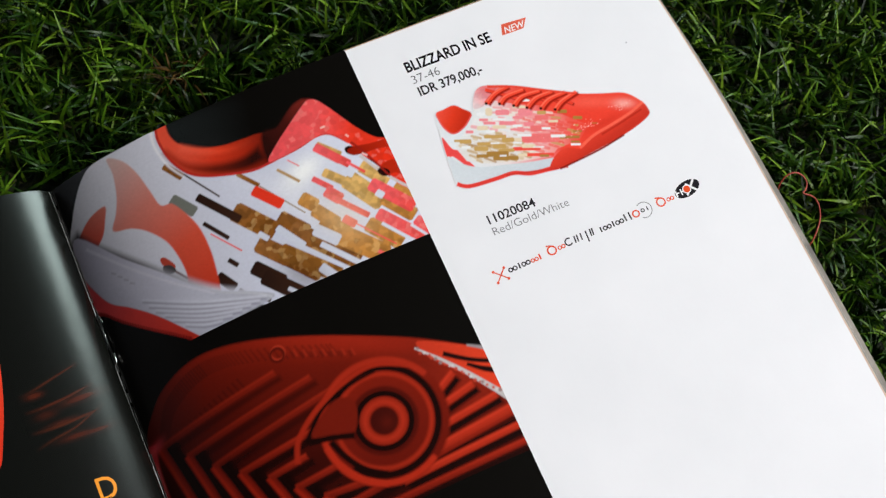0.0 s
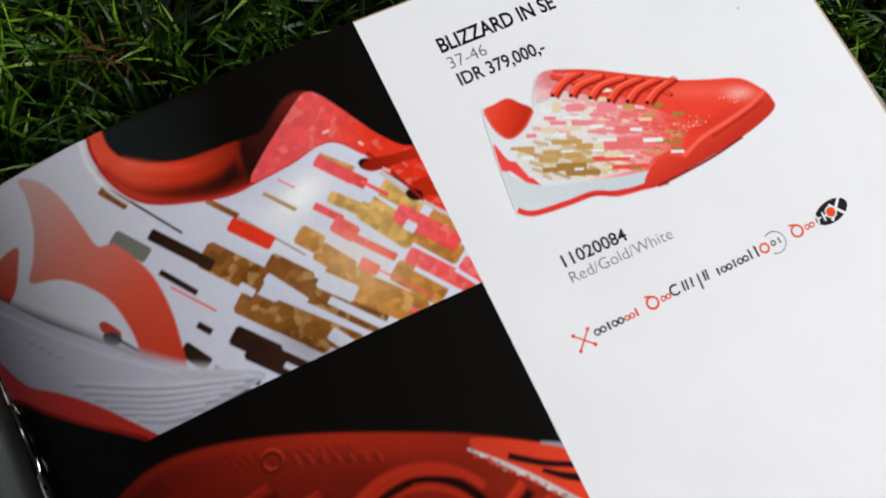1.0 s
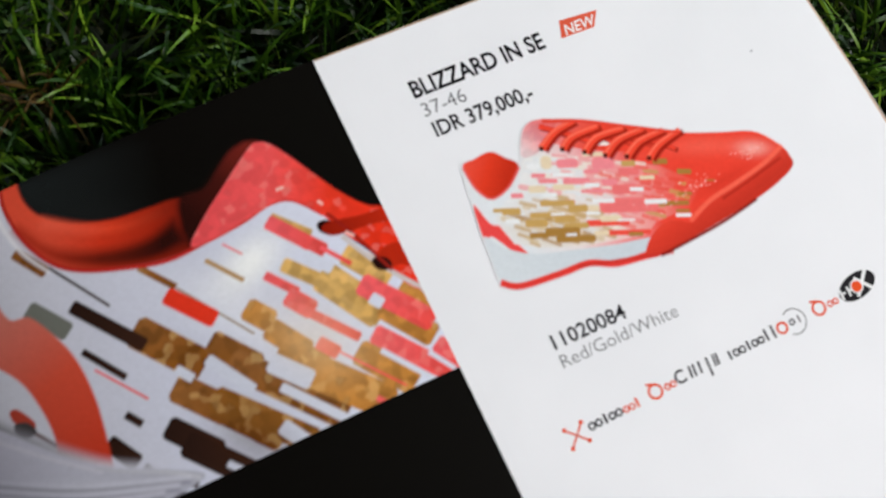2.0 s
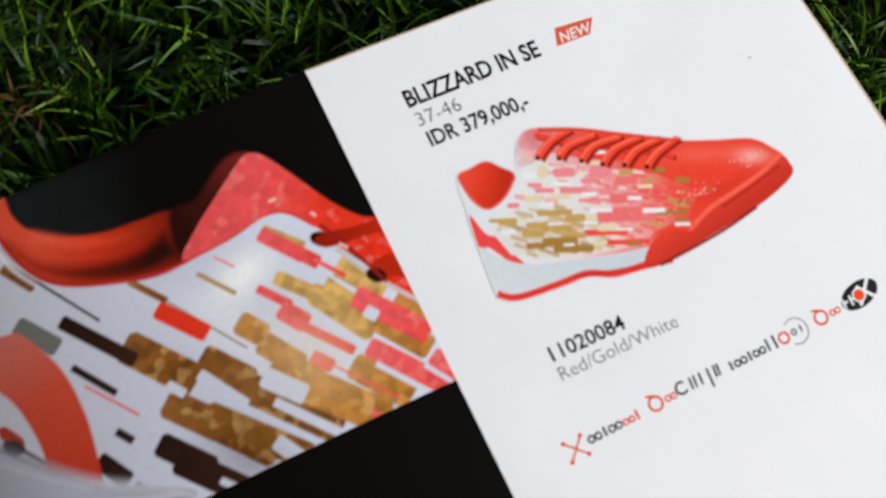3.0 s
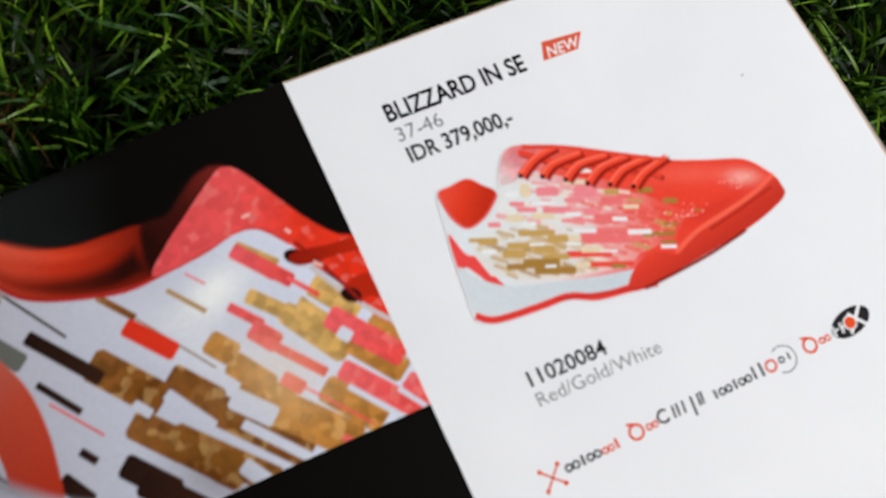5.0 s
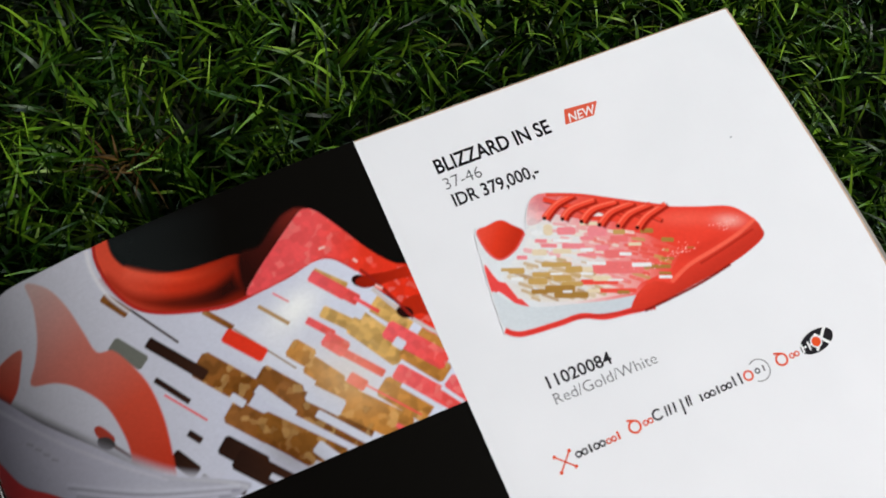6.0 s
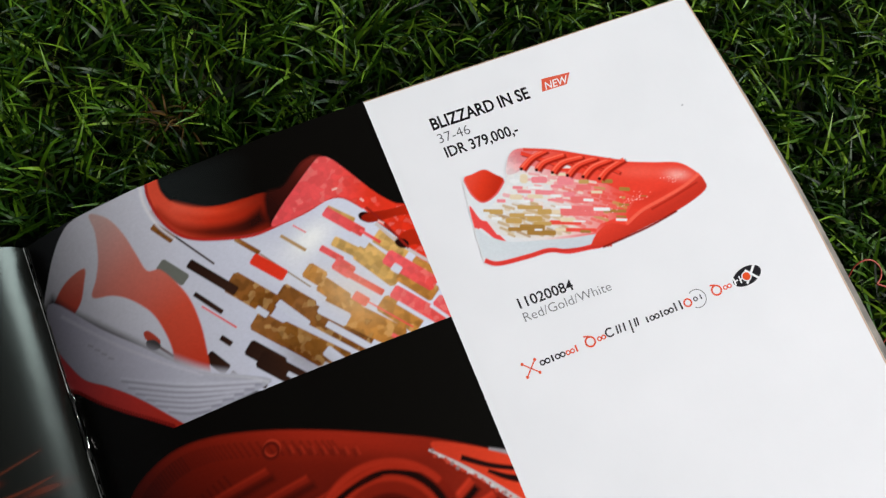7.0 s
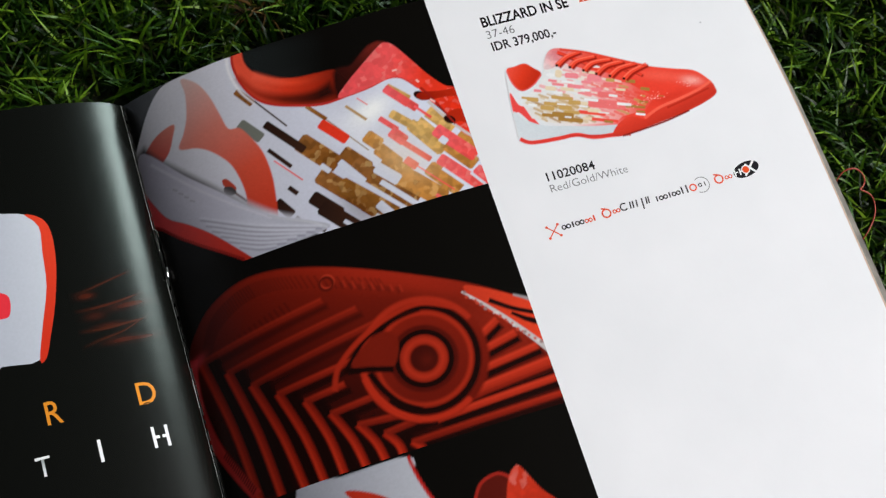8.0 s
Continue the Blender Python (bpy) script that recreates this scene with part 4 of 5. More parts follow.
# third photograph, of which the top shows
lower = Picture(1, (FOLD, -200.0), (0, SECOND), BLACK, step=0.5, soft=0.6)
lower.add(rounded([(-89.9, -153.9), (-75.1, -154.9), (-53.5, -155.3), (-52.5, -161.8), (-50.0, -170.6), (-45.7, -180.3), (-55.9, -189.6), (-89.2, -178.4)], 4), fade((-85, -160), (-52, -180), (176, 178, 190), (196, 198, 208)), 2)
lower.add(stroke([(-53.3, -155.2), (-52.4, -161.9), (-49.8, -170.9), (-45.7, -180.3)], 1.1), (190, 36, 32), 3)
lower.add(rounded([(-75.6, -160.0), (-69.6, -161.7), (-61.9, -167.2), (-58.5, -174.3), (-69.5, -167.8)]), (200, 52, 30), 3)
lower.add(rounded([(-37.0, -175.1), (-33.8, -170.6), (-27.8, -169.4), (-24.2, -172.2), (-25.5, -177.7), (-30.7, -185.2), (-37.4, -183.0)]), (92, 22, 14), 3)
lower.add(stroke([(-37.6, -175.6), (-33.8, -170.6), (-27.8, -169.4), (-24.2, -172.2)], 1.0), (170, 40, 30), 4)
lower.add(rounded([(-28.6, -180.4), (-25.6, -172.5), (-22.7, -169.1), (-20.4, -169.5), (-16.3, -178.0), (-10.7, -186.0), (-11.3, -193.1), (-30.2, -189.0)]), fade((-24, -172), (-10, -186), (216, 58, 34), (190, 44, 22)), 4, 2)
lower.make("lower_photograph", right_page, "photograph of another red and white shoe")

# the shoe cut out on white
small = Picture(1, (13.0, -73.0), (93.0, -29.0), (0.80, 0.80, 0.83, 1), step=0.25, soft=0.4)
small.add(rounded([(19.7, -35.0), (22.8, -34.4), (26.8, -34.2), (29.2, -36.6), (31.3, -39.6), (33.0, -37.7), (36.1, -32.4), (40.1, -31.9), (48.8, -35.7), (60.0, -41.5), (68.5, -46.5), (77.0, -50.0), (84.5, -52.8), (88.1, -56.8), (89.7, -60.7), (88.5, -63.8), (85.3, -65.3), (77.4, -67.2), (59.2, -69.4), (50.4, -70.1), (41.1, -68.1), (35.6, -65.5), (29.0, -65.3), (19.5, -64.2), (15.9, -61.7), (16.9, -53.0), (18.1, -42.9)], 4), fade((26, -50), (66, -54), (226, 229, 234), (232, 222, 222), (240, 150, 152), (238, 72, 56), (238, 66, 48)), 1)
small.add(rounded([(19.7, -35.0), (22.8, -34.4), (26.8, -34.2), (29.2, -36.6), (31.3, -39.6), (27.3, -43.0), (22.6, -44.2), (20.3, -40.6)], 4), fade((20, -36), (27, -42), (240, 78, 58), (226, 58, 32), (196, 44, 22)), 2)
small.add(stroke([(19.7, -35.4), (20.2, -40.7), (22.5, -44.1), (27.1, -43.1), (31.2, -39.9)], 0.5), (226, 96, 92), 3)
small.add(rounded([(32.8, -37.8), (35.2, -33.2), (37.8, -31.4), (41.0, -31.8), (43.8, -33.5), (41.8, -35.1), (38.8, -37.4), (35.7, -38.6)]), fade((34, -37), (42, -33), (236, 206, 208), (240, 150, 156), (240, 110, 108)), 2.95, 2)
small.add(rounded([(18.1, -43.7), (19.6, -48.9), (21.8, -50.8), (23.2, -55.5), (24.4, -58.9), (22.6, -58.9), (20.3, -54.4), (18.5, -51.6), (16.8, -52.0)], 4), (238, 74, 72), 2)
def within(p, poly):
    odd = False
    for (x0, y0), (x1, y1) in zip(poly, poly[1:] + poly[:1]):
        if (y0 > p[1]) != (y1 > p[1]) and p[0] < x0 + (p[1] - y0) * (x1 - x0) / (y1 - y0):
            odd = not odd
    return odd


# the panel on the shoe's side that carries the pattern
SIDE = [(32.9, -38.4), (37.7, -39.4), (45.4, -43.3), (54.4, -48.2), (60.5, -51.7), (67.4, -59.1), (62.2, -63.0), (53.6, -63.0), (50.2, -64.8), (37.2, -61.8), (27.8, -58.4), (22.5, -55.2), (20.8, -48.6), (24.7, -45.9), (29.8, -43.1)]
A0, AX, AY = Vector([(19.4, -48.7)][0]), Vector([(64.0, -66.3)][0]) - Vector([(19.4, -48.7)][0]), Vector([(37.4, -36.1)][0]) - Vector([(27.9, -58.2)][0])
small.add(SIDE, fade((24, -50), (62, -58), (230, 231, 234), (234, 230, 228), (238, 220, 216), (240, 160, 156), (238, 84, 70)), 2.2)
small.glow(33.0, -55.0, 9.0, 4.0, -0.38, (206, 168, 108), 0.7, 2.3, SIDE)
small.glow(52.0, -53.0, 7.0, 6.0, -0.38, (240, 128, 130), 0.4, 2.3, SIDE)
# dashes of the pattern, running along the shoe's length
rng = random.Random(11)
for row in range(34):
    r = row / 25
    x = 0.02 + 0.12 * rng.random()
    while x < 1.08:
        w = rng.uniform(0.035, 0.10)
        p = A0 + AX * (x - 0.06) + AY * (r - 0.30)
        dip = 0.34 * max(0.0, 1.0 - x) * (1.15 - r)
        p, q = p + AY * dip * 0.25, A0 + AX * (x + w - 0.06) + AY * (r - 0.30 + dip * 0.25 - w * (0.28 + 0.75 * max(0.0, 0.8 - r)))
        inside = within(p, SIDE) and within(q, SIDE)
        u = x + w / 2
        roll = rng.random()
        if u < 0.62 and r < 0.55:
            c = (196, 158, 98) if roll < 0.42 + 0.3 * (0.5 - r) else (170, 126, 66) if roll < 0.66 and r < 0.34 else (226, 226, 228) if roll < 0.86 else (214, 190, 150)
        elif u < 0.52:
            c = (240, 150, 152) if roll < 0.4 else (232, 222, 208) if roll < 0.6 else (226, 228, 232)
        elif u < 0.78:
            c = (240, 142, 144) if roll < 0.45 else (236, 222, 210) if roll < 0.68 else (240, 104, 94)
        else:
            c = (200, 158, 88) if roll < 0.2 else (240, 90, 80) if roll < 0.6 else (238, 72, 56)
        if inside:
            small.add(bar(tuple(p), tuple(q), rng.uniform(0.75, 1.3), 0.3), c, 2.6 + 0.05 * (row % 3), strength=0.7)
        x += w + rng.uniform(0.0, 0.035)
PINK_DASHES = [(39.2, -42.4, 43.8, -44.1, 2.1), (46.5, -45.4, 51.3, -47.3, 2.6), (44.0, -46.4, 47.3, -47.7, 1.0), (32.8, -42.7, 35.7, -43.9, 1.0), (33.7, -44.5, 37.6, -46.0, 1.0), (38.7, -46.6, 44.3, -48.8, 1.5), (46.5, -50.2, 49.9, -51.5, 1.7), (41.4, -50.2, 47.3, -52.5, 0.7), (26.6, -45.1, 29.1, -46.1, 1.1), (36.8, -51.0, 39.0, -51.9, 1.0)]
ROSE_DASHES = [(43.6, -54.8, 56.0, -59.6, 3.3), (48.0, -52.6, 53.2, -54.6, 2.3), (51.2, -49.4, 55.6, -51.1, 1.7)]
RED_DASHES = [(39.1, -57.2, 48.1, -60.7, 1.4), (42.5, -61.0, 51.5, -64.5, 1.2)]
PALE_DASHES = [(36.1, -40.8, 38.3, -41.7, 3.0), (55.0, -52.5, 58.2, -53.7, 0.9), (30.8, -45.3, 34.4, -46.7, 1.6), (36.0, -47.0, 40.4, -48.7, 1.3), (39.7, -59.9, 42.8, -61.1, 1.0), (40.5, -54.1, 43.4, -55.2, 1.3), (45.6, -42.7, 51.5, -45.0, 1.0), (42.4, -57.5, 46.8, -59.2, 1.3)]
GOLD_DASHES = [(23.1, -47.6, 27.0, -49.1, 1.6), (21.5, -46.6, 23.9, -47.6, 0.9), (31.7, -49.2, 38.9, -52.0, 1.3), (28.4, -50.7, 35.1, -53.4, 1.3), (36.9, -52.7, 41.0, -54.2, 1.7), (26.7, -52.0, 31.3, -53.8, 1.7), (33.1, -53.6, 37.4, -55.3, 1.7), (34.3, -55.9, 39.4, -57.8, 1.3), (52.7, -48.0, 55.7, -49.1, 1.3)]
BRONZE_DASHES = [(29.8, -55.5, 37.0, -58.3, 2.0), (26.3, -54.8, 30.2, -56.3, 1.3), (31.3, -57.8, 39.5, -61.0, 1.6), (46.7, -63.1, 49.6, -64.3, 0.9), (59.5, -50.3, 62.7, -51.5, 1.3), (63.6, -54.5, 66.6, -55.8, 1.2), (56.1, -59.5, 62.6, -62.0, 1.0), (61.4, -59.2, 64.3, -60.4, 0.7), (68.9, -59.0, 70.7, -59.7, 0.4), (59.0, -62.5, 61.9, -63.7, 0.7)]
WHITE_DASHES = [(32.8, -52.3, 35.7, -53.4, 0.6), (33.8, -57.8, 36.0, -58.6, 0.6), (53.4, -57.9, 58.2, -59.7, 1.1), (58.5, -63.4, 61.7, -64.7, 0.8), (51.7, -54.0, 54.6, -55.2, 0.9), (42.7, -53.1, 47.3, -55.0, 1.0), (45.9, -59.3, 49.5, -60.7, 0.5), (42.7, -49.3, 45.9, -50.5, 1.0), (32.9, -40.4, 35.5, -41.5, 1.4), (37.1, -44.4, 41.5, -46.1, 0.9), (33.2, -47.7, 36.1, -48.8, 1.0), (40.1, -55.1, 43.0, -56.3, 0.7), (22.9, -49.8, 25.8, -51.0, 1.0), (47.9, -40.7, 52.9, -42.7, 1.2)]
for i, (c, dashes) in enumerate((((242, 138, 146), PINK_DASHES), ((240, 116, 116), ROSE_DASHES), ((240, 78, 64), RED_DASHES), ((232, 212, 180), PALE_DASHES), ((200, 160, 92), GOLD_DASHES), ((168, 124, 58), BRONZE_DASHES), ((236, 236, 238), WHITE_DASHES))):
    for x0, y0, x1, y1, w in dashes:
        small.add(bar((x0, y0), (x1, y1), w, 0.2), c, 2.85 + 0.01 * i)
# midsole, toe cap and outsole
small.add(rounded([(17.1, -51.0), (20.1, -55.0), (25.2, -58.7), (34.0, -61.5), (43.0, -64.0), (51.9, -66.0), (49.6, -68.0), (41.5, -67.3), (35.9, -64.7), (29.4, -64.2), (19.9, -63.2), (16.2, -61.1), (16.3, -55.9)], 4), fade((20, -60), (46, -66), (214, 220, 226), (204, 212, 220)), 3.4)
small.add(stroke([(16.1, -61.4), (19.7, -63.8), (29.2, -64.8), (35.7, -65.2), (41.3, -67.7), (48.6, -68.7)], 1.5, 1.5, (-0.2, -0.2)), (228, 58, 50), 4)
small.add(rounded([(47.8, -69.0), (50.7, -65.7), (55.2, -63.9), (58.8, -64.8), (61.4, -66.4), (66.9, -63.9), (74.7, -62.7), (82.5, -61.1), (88.5, -58.9), (89.7, -61.0), (88.5, -64.2), (77.4, -67.3), (59.1, -69.5), (51.1, -70.2)], 4), fade((60, -60), (62, -69), (240, 76, 56), (222, 60, 42), (200, 50, 34)), 4)
small.add(stroke([(60.9, -65.8), (67.5, -63.4), (75.4, -62.1), (83.1, -60.6), (89.2, -58.5)], 1.0), (246, 100, 78), 5)
small.add(stroke([(70.2, -64.2), (77.8, -62.9), (87.5, -60.9)], 0.6), (184, 42, 28), 5)
small.add(stroke([(51.1, -70.2), (59.1, -69.7), (68.0, -68.9), (77.4, -67.3)], 0.7), (130, 24, 18), 5)
for i in range(26):
    p = Vector([(33.2, -65.2)][0]).lerp(Vector([(53.6, -70.5)][0]), i / 25)
    small.add(disc(p.x, p.y, 0.42, k=8), (206, 48, 40), 4)
# highlights and laces
small.glow(82.6, -56.4, 3.6, 1.7, -0.4, (250, 178, 168), 0.75, 4.2)
small.glow(72.0, -51.5, 9.0, 2.2, -0.35, (250, 104, 86), 0.6, 2.95)
small.glow(73.0, -60.5, 8.0, 1.6, 0.1, (206, 48, 32), 0.55, 2.95)
small.add(band([(39.7, -32.1), (48.7, -35.8), (60.0, -41.7), (69.0, -46.3)], [(62.7, -49.4), (54.3, -45.6), (46.0, -41.4), (39.4, -37.0)]), fade((40, -34), (52, -40), (238, 150, 152), (236, 92, 80), (236, 66, 46)), 2.9)
small.add(bar((47.9, -40.7), (52.9, -42.7), 1.2), (240, 226, 222), 2.95)
EYELETS = [(37.7, -38.0), (42.0, -39.9), (46.3, -42.4), (50.3, -44.9), (54.7, -47.0), (59.2, -49.3)]
MIDS = [(42.2, -35.6), (45.4, -38.1), (50.5, -40.3), (54.8, -42.7), (59.0, -44.9), (62.9, -47.3)]
TOPS = [(47.4, -34.9), (52.0, -38.1), (57.2, -40.7), (61.2, -42.6), (65.3, -44.6), (69.0, -46.0)]
for i, (a, m, t) in enumerate(zip(EYELETS, MIDS, TOPS)):
    cross = [(m[0] - 2.6, m[1] + 2.6), (m[0] + 0.4, m[1] + 0.2), (m[0] + 3.0, m[1] - 2.4)]
    small.add(stroke(cross, 1.5, 1.0, (0.3, -0.5)), (150, 26, 16), 4.30 + 0.02 * i, soft=0.6)
    small.add(stroke(cross, 1.3, 0.9), (238, 66, 46), 4.31 + 0.02 * i)
    small.add(stroke([a, m, t], 1.9, 1.3, (0.5, -0.7)), (158, 28, 16), 4.6 + 0.04 * i, soft=0.7)
    small.add(stroke([a, m, t], 1.8, 1.2), (244, 72, 48), 4.61 + 0.04 * i)
    small.add(stroke([a, m, t], 0.5, 0.4, (-0.2, 0.3)), (252, 116, 92), 4.62 + 0.04 * i)
    small.add(disc(a[0], a[1], 0.55, k=10), (54, 10, 8), 6)
# pale flecks on the toe and the side
flecks = random.Random(9)
for cx, cy, sx, sy, count in ((81.0, -57.0, 3.2, 1.6, 26), (66.0, -59.0, 5.0, 2.2, 30), (57.0, -60.0, 5.0, 4.0, 24)):
    for i in range(count):
        small.add(disc(flecks.gauss(cx, sx * 0.5), flecks.gauss(cy, sy * 0.5), flecks.uniform(0.1, 0.38), flecks.uniform(0.08, 0.2), 0.2, 6), flecks.choice([(246, 150, 140), (244, 120, 108), (248, 190, 184)]), 3.7)
small.add(stroke([(40.8, -32.2), (48.9, -35.5), (57.2, -40.1), (68.5, -46.5)], 1.0, 0.6), (230, 66, 48), 6)
small.make("shoe_cutout", right_page, "picture of a red shoe with gold and white dashes", True)


# a small grey fleck on the paper
speck = page_print()
speck.add(disc(*[(94.2, -35.4)][0], 0.45, 0.3, 0.4, 10), (192, 192, 198), 1)
speck.make("speck", right_page, "tiny grey fleck")


# words
def words(name, text, x, y, width, tall, colour, bold, label):
    p = page_print()
    p.text(text, x, y, width, tall, colour, 1, bold)
    return p.make(name, right_page, label)


words("heading", "BLIZZARD IN SE", 17.0, -16.6, 32.9, 4.0, (28, 26, 30), 0.026, "bold black heading")
words("size_line", "37-46", 17.3, -21.5, 10.4, 3.3, (96, 96, 100), -0.008, "thin grey size range")
words("price_line", "IDR 379,000,-", 17.7, -26.6, 24.1, 3.5, (36, 34, 38), 0.021, "black price line")
words("article_number", "11020084", 20.1, -79.3, 17.6, 3.2, (40, 38, 42), 0.016, "black article number")
words("colour_line", "Red/Gold/White", 20.0, -83.6, 28.3, 2.9, (120, 120, 124), -0.008, "thin grey colour names")
badge = page_print()
badge.add([(54.1, -16.0), (62.5, -16.2), (65.0, -12.6), (55.6, -11.8)], (222, 92, 66), 1)
bx, by = [(54.8, -15.7)][0]
badge.text("NEW", bx + 0.7, by, 8.2, 2.5, (244, 240, 240), 2, 0.012, 0.25)
badge.make("badge", right_page, "small orange badge")


# worn, slightly browned rim of the page
rim = Print(1, (FOLD, FOOT), (RIGHT + 8, 0))
rim.add(stroke([(0.2, -0.18), (40, -0.2), (80, -0.16), (RIGHT, -0.2)], 0.36, 0.3), (178, 148, 122), 0.6)
EDGE = [(RIGHT - 0.22 + float(fore(-y)), -float(y)) for y in range(0, 300, 12)]
rim.add(stroke(EDGE, 0.5, 0.45), (206, 176, 156), 0.6)
rim.make("worn_rim", right_page, "thin browned rim of the white page")


# four small emblems as plain shapes
def row_of_bars(p, x, y, width, count, tall, colours, seed):
    r = random.Random(seed)
    step = width / count
    for i in range(count):
        h = tall * r.choice((0.72, 0.72, 0.78, 1.0))
        c = colours[i % len(colours)]
        if i % 3 != seed % 3:
            rr = min(step * 0.55, tall * 0.38)
            p.many(ring(x + step * (i + 0.5), y + rr, rr * 0.5, rr, 0, 6.283, 16), c, 1)
        else:
            p.add(bar((x + step * (i + 0.5), y), (x + step * (i + 0.5), y + h), tall * 0.2), c, 1)


ORANGE, INKY = (226, 84, 52), (52, 50, 54)
ey = 0.0
ROW_A, ROW_B = [(18.7, -97.7), (77.1, -96.1)]


class Emblem(Print):
    """A print set on the slightly rising line of emblems."""

    def add(self, poly, colour, layer, grid=4):
        rise = (ROW_B[1] - ROW_A[1]) / (ROW_B[0] - ROW_A[0])
        super().add([(x, ROW_A[1] + y + (x - ROW_A[0]) * rise) for x, y in poly], colour, layer, grid)


def emblem_print():
    return Emblem(1, (FOLD, FOOT), (RIGHT, 0))


e1 = emblem_print()
for s in (1, -1):
    e1.add(bar((13.9, ey + 0.6 - s * 2.1), (18.1, ey + 0.6 + s * 2.1), 0.4), ORANGE, 1)
    for sx in (14.0, 18.0):
        e1.add(disc(sx, ey + 0.6 + s * 2.05 * (1 if sx > 15 else -1), 0.5, k=8), ORANGE, 1.5)
row_of_bars(e1, 19.0, ey, 8.2, 5, 2.9, [INKY], 2)
row_of_bars(e1, 27.4, ey, 4.2, 3, 2.9, [ORANGE], 5)
e1.make("emblem", right_page, "small orange and black emblem")


def ring_mark(p, x):
    p.many(ring(x, ey + 1.3, 1.2, 1.75, 0, 6.283, 24), ORANGE, 1)
    p.add(bar((x - 1.4, ey + 3.4), (x + 0.2, ey + 2.9), 0.5), ORANGE, 1.3)
    row_of_bars(p, x + 2.2, ey + 0.3, 2.8, 2, 2.2, [ORANGE], 8)


e2 = emblem_print()
ring_mark(e2, 35.6)
e2.many(ring(42.2, ey + 1.7, 1.0, 1.5, 0.8, 5.6, 20), INKY, 1)
for i, (dx, top) in enumerate(((44.4, 2.9), (45.4, 2.9), (46.8, 2.9), (48.8, 2.9), (50.4, 2.9), (51.2, 2.9))):
    e2.add(bar((dx, ey - (1.2 if i == 3 else -0.3)), (dx + 0.3, ey + top), 0.5), INKY, 1)
e2.make("emblem", right_page, "small orange ring with black bars")
e3 = emblem_print()
row_of_bars(e3, 53.5, ey, 11.2, 7, 2.7, [INKY], 21)
e3.add(bar((65.7, ey - 0.2), (65.7, ey + 2.8), 0.55), INKY, 1)
e3.many(ring(68.0, ey + 1.1, 0.9, 1.4, 0, 6.283, 20), ORANGE, 1)
row_of_bars(e3, 69.8, ey + 0.5, 3.6, 2, 2.0, [INKY], 4)
e3.many(ring(71.2, ey + 1.2, 2.7, 2.95, -2.2, 2.2, 26), (110, 110, 114), 1)
e3.make("emblem", right_page, "small black bars with an orange ring")
e4 = emblem_print()
ring_mark(e4, 77.9)
e4.add(disc(88.6, ey + 1.9, 5.0, 2.75, 0.16), (34, 32, 36), 1)
for dx in (84.2, 86.1):
    e4.add(bar((dx, ey + 0.4), (dx + 0.1, ey + 2.7), 0.5), (240, 240, 242), 2)
    e4.add(bar((dx, ey + 1.6), (dx + 1.2, ey + 1.7), 0.45), (240, 240, 242), 2.4)
e4.add(bar((87.6, ey - 0.4), (92.2, ey + 4.4), 0.75), (240, 240, 242), 2)
e4.add(bar((88.7, ey + 3.7), (91.8, ey - 0.1), 0.75), (240, 240, 242), 2.3)
e4.add(disc(88.4, ey + 1.8, 1.6), (240, 240, 242), 3)
e4.add(disc(88.4, ey + 1.8, 1.25), (232, 84, 40), 4)
e4.make("emblem", right_page, "black oval emblem with an orange dot")

# ---- left-hand page: printed matter ----
black = Print(-1, (LEFT, FOOT), (FOLD, 0))
black.add([(LEFT, FOOT), (FOLD, FOOT), (FOLD, 0), (LEFT, 0)], (7, 8, 6), 1)
black.make("black_panel", left_page, "black printed ground")
heel = Print(-1, (LEFT, FOOT), (FOLD, 0))
heel.add(rounded([(-169.8, -36.1), (-159.4, -38.3), (-152.5, -40.0), (-148.7, -44.6), (-149.3, -54.6), (-150.4, -66.8), (-153.0, -78.4), (-156.9, -91.0), (-169.0, -90.6), (-179.5, -90.9)], 3), fade((-165, -60), (-146, -60), (178, 182, 194), (190, 194, 204)), 2)
heel.add(rounded([(-152.5, -40.0), (-147.5, -42.3), (-145.4, -48.0), (-146.1, -59.4), (-149.2, -73.2), (-152.9, -84.4), (-155.4, -90.9), (-157.6, -91.4), (-154.2, -79.1), (-150.6, -66.7), (-149.5, -54.5), (-148.8, -45.2)], 3), fade((-148, -44), (-152, -90), (210, 60, 36), (196, 46, 26)), 3)
heel.add(rounded([(-166.3, -66.3), (-163.2, -67.0), (-162.6, -70.0), (-163.7, -74.2), (-166.1, -74.8), (-167.7, -74.0)]), (222, 50, 62), 4)
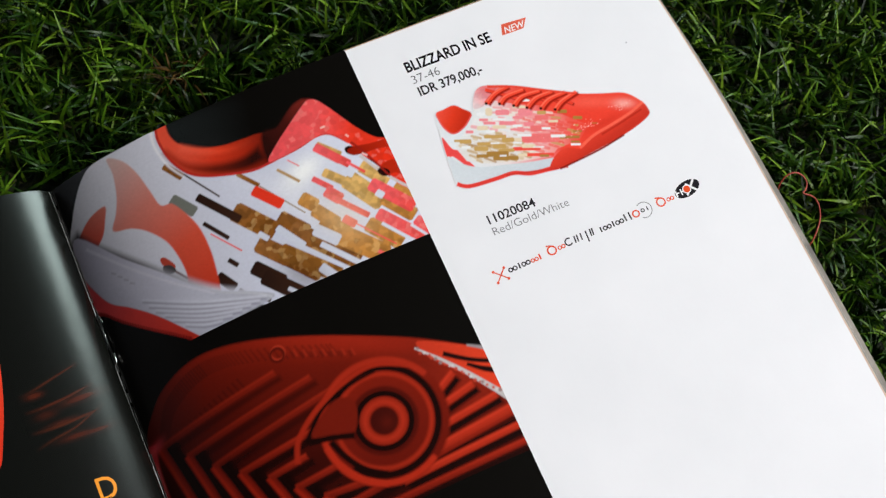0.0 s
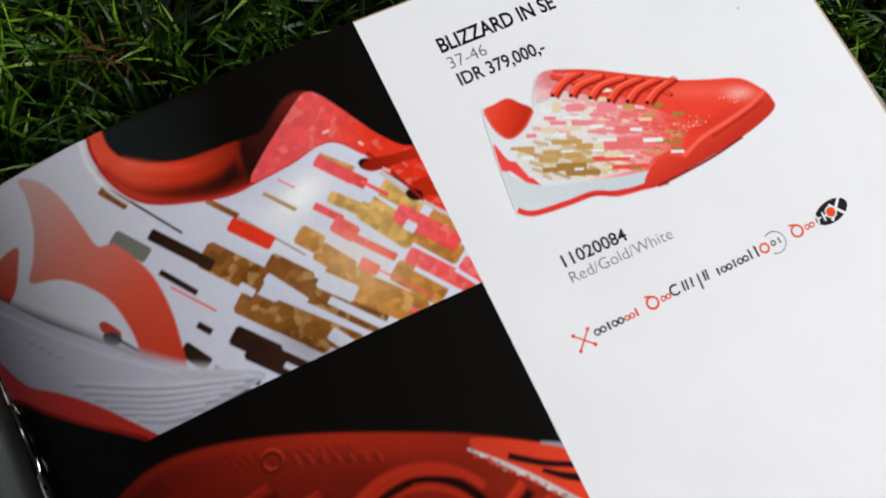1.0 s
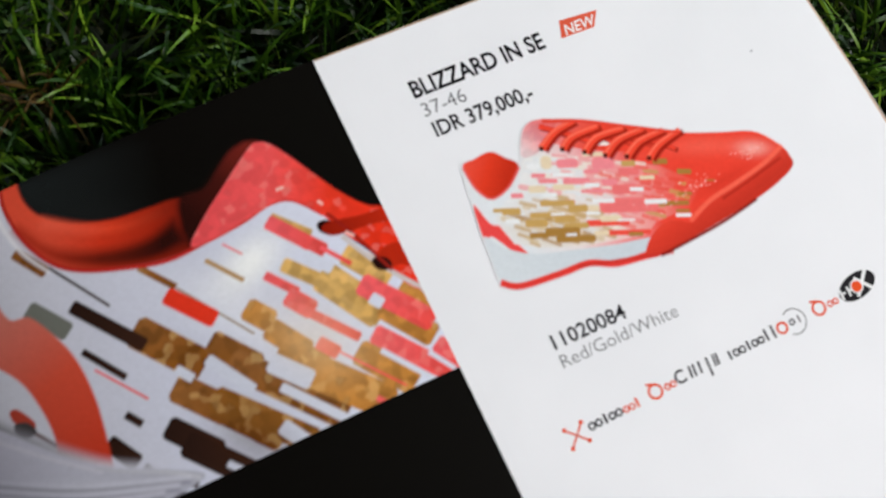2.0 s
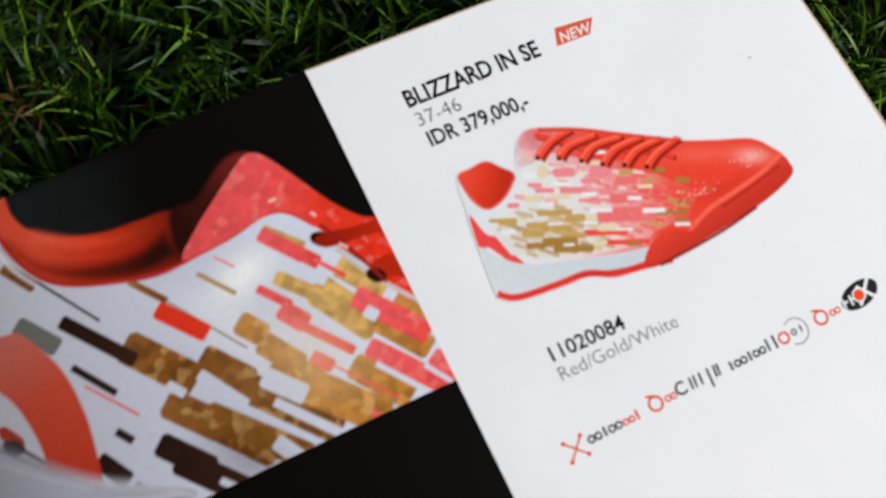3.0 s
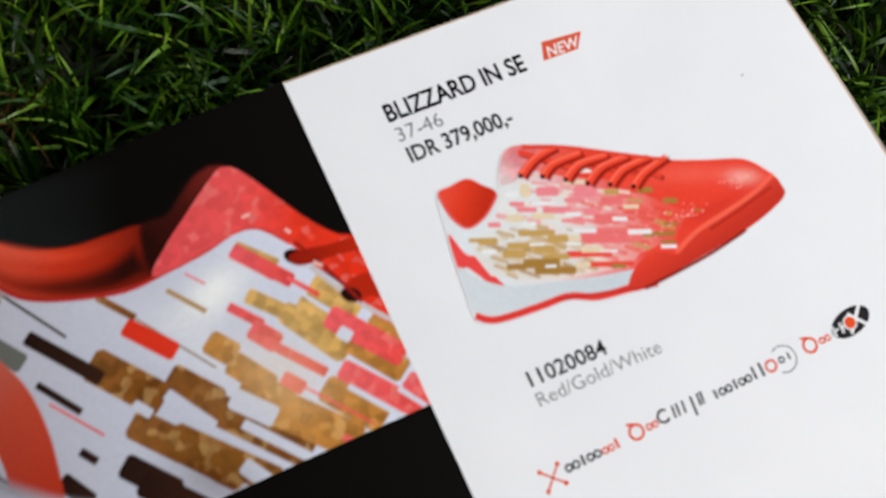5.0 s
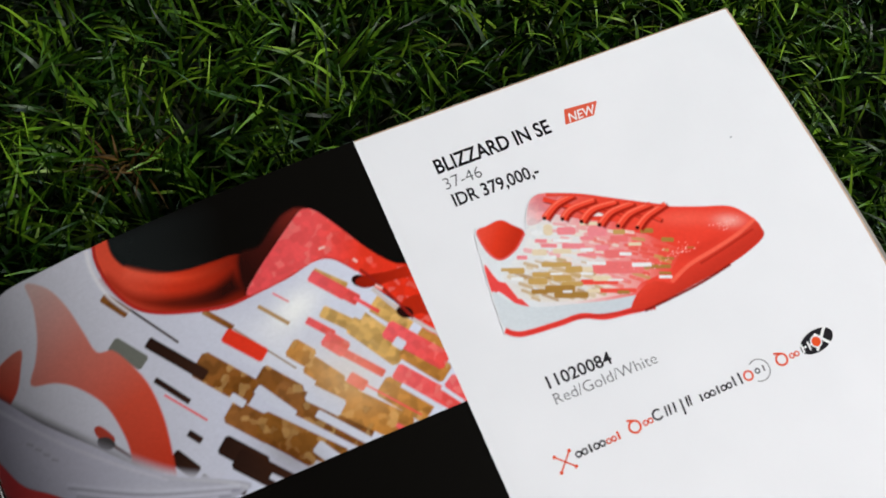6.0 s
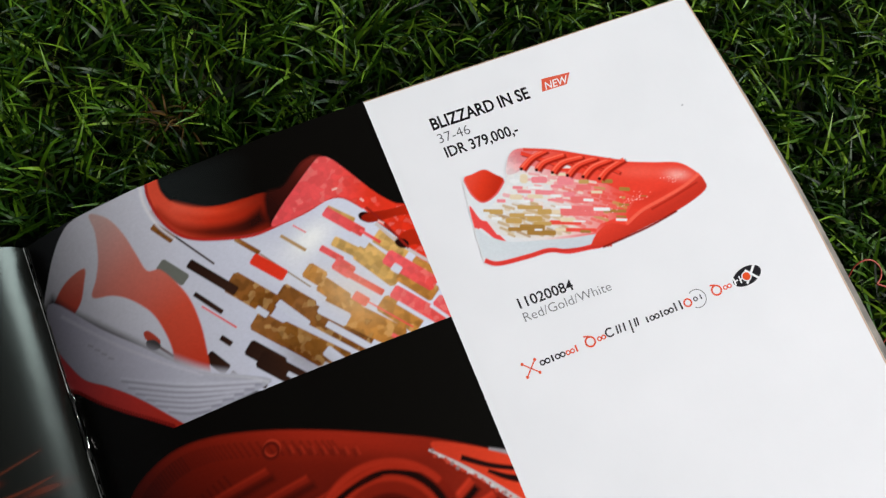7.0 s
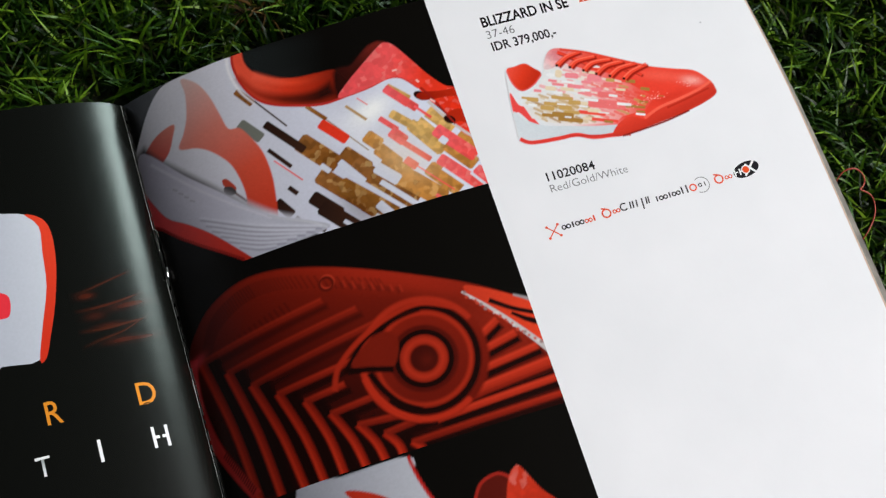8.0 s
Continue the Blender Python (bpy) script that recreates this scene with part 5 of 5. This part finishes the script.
heel.make("heel_photograph", left_page, "heel of a white shoe with a red edge")
streaks = Picture(-1, (-145.0, -97.0), (-117.0, -61.0), (7, 8, 6), soft=0.8)
STREAKS = [([(-144.7, -71.6), (-141.4, -71.3), (-135.9, -69.7), (-124.3, -65.8)], 0.9, 0.4, (66, 27, 13)), ([(-144.3, -77.4), (-140.1, -77.5), (-131.0, -76.3), (-121.6, -73.8)], 0.9, 0.5, (72, 27, 12)), ([(-144.4, -84.7), (-140.6, -84.9), (-132.7, -84.6), (-122.5, -83.0)], 1.0, 0.5, (72, 29, 13)), ([(-146.4, -91.1), (-138.8, -88.7), (-130.5, -86.6), (-120.6, -81.6)], 0.8, 0.5, (62, 26, 12))]
for line, w0, w1, c in STREAKS:
    streaks.add(stroke(line, w0, w1), fade((-144.5, -80), (-118, -80), (7, 8, 6), c, c, (7, 8, 6)), 3, soft=1.2)
for x, y, rx, ry, turn, k in ((-139.5, -72.6, 2.4, 1.0, 0.02, 0.9), (-126.5, -77.6, 5.5, 1.1, 0.12, 0.8), (-138.0, -80.0, 3.0, 1.4, 0.03, 0.4), (-131.0, -89.6, 5.0, 1.0, 0.05, 0.7), (-124.0, -89.6, 4.0, 0.8, 0.1, 0.6), (-134.0, -83.8, 4.5, 0.8, 0.05, 0.5)):
    streaks.glow(x, y, rx, ry, turn, (74, 25, 11), k, 2)
streaks.make("light_streak", left_page, "blurred orange streak of light")
for text, (x, y, w, h), colour in (("R", (-159.5, -113.0, 5.0, 7.8), (214, 134, 40)), ("D", (-131.2, -112.8, 5.8, 7.7), (214, 134, 40)), ("T", (-165.6, -128.8, 4.5, 6.5), (226, 226, 230)), ("I", (-146.4, -128.6, 1.7, 7.5), (226, 226, 230)), ("H", (-129.7, -127.8, 5.1, 7.2), (226, 226, 230))):
    letter = Print(-1, (LEFT, FOOT), (FOLD, 0))
    letter.text(text, x, y, w * (0.62 if text == "I" else 1.0), h, colour, 2, 0.006)
    letter.make("letter", left_page, "printed capital letter")
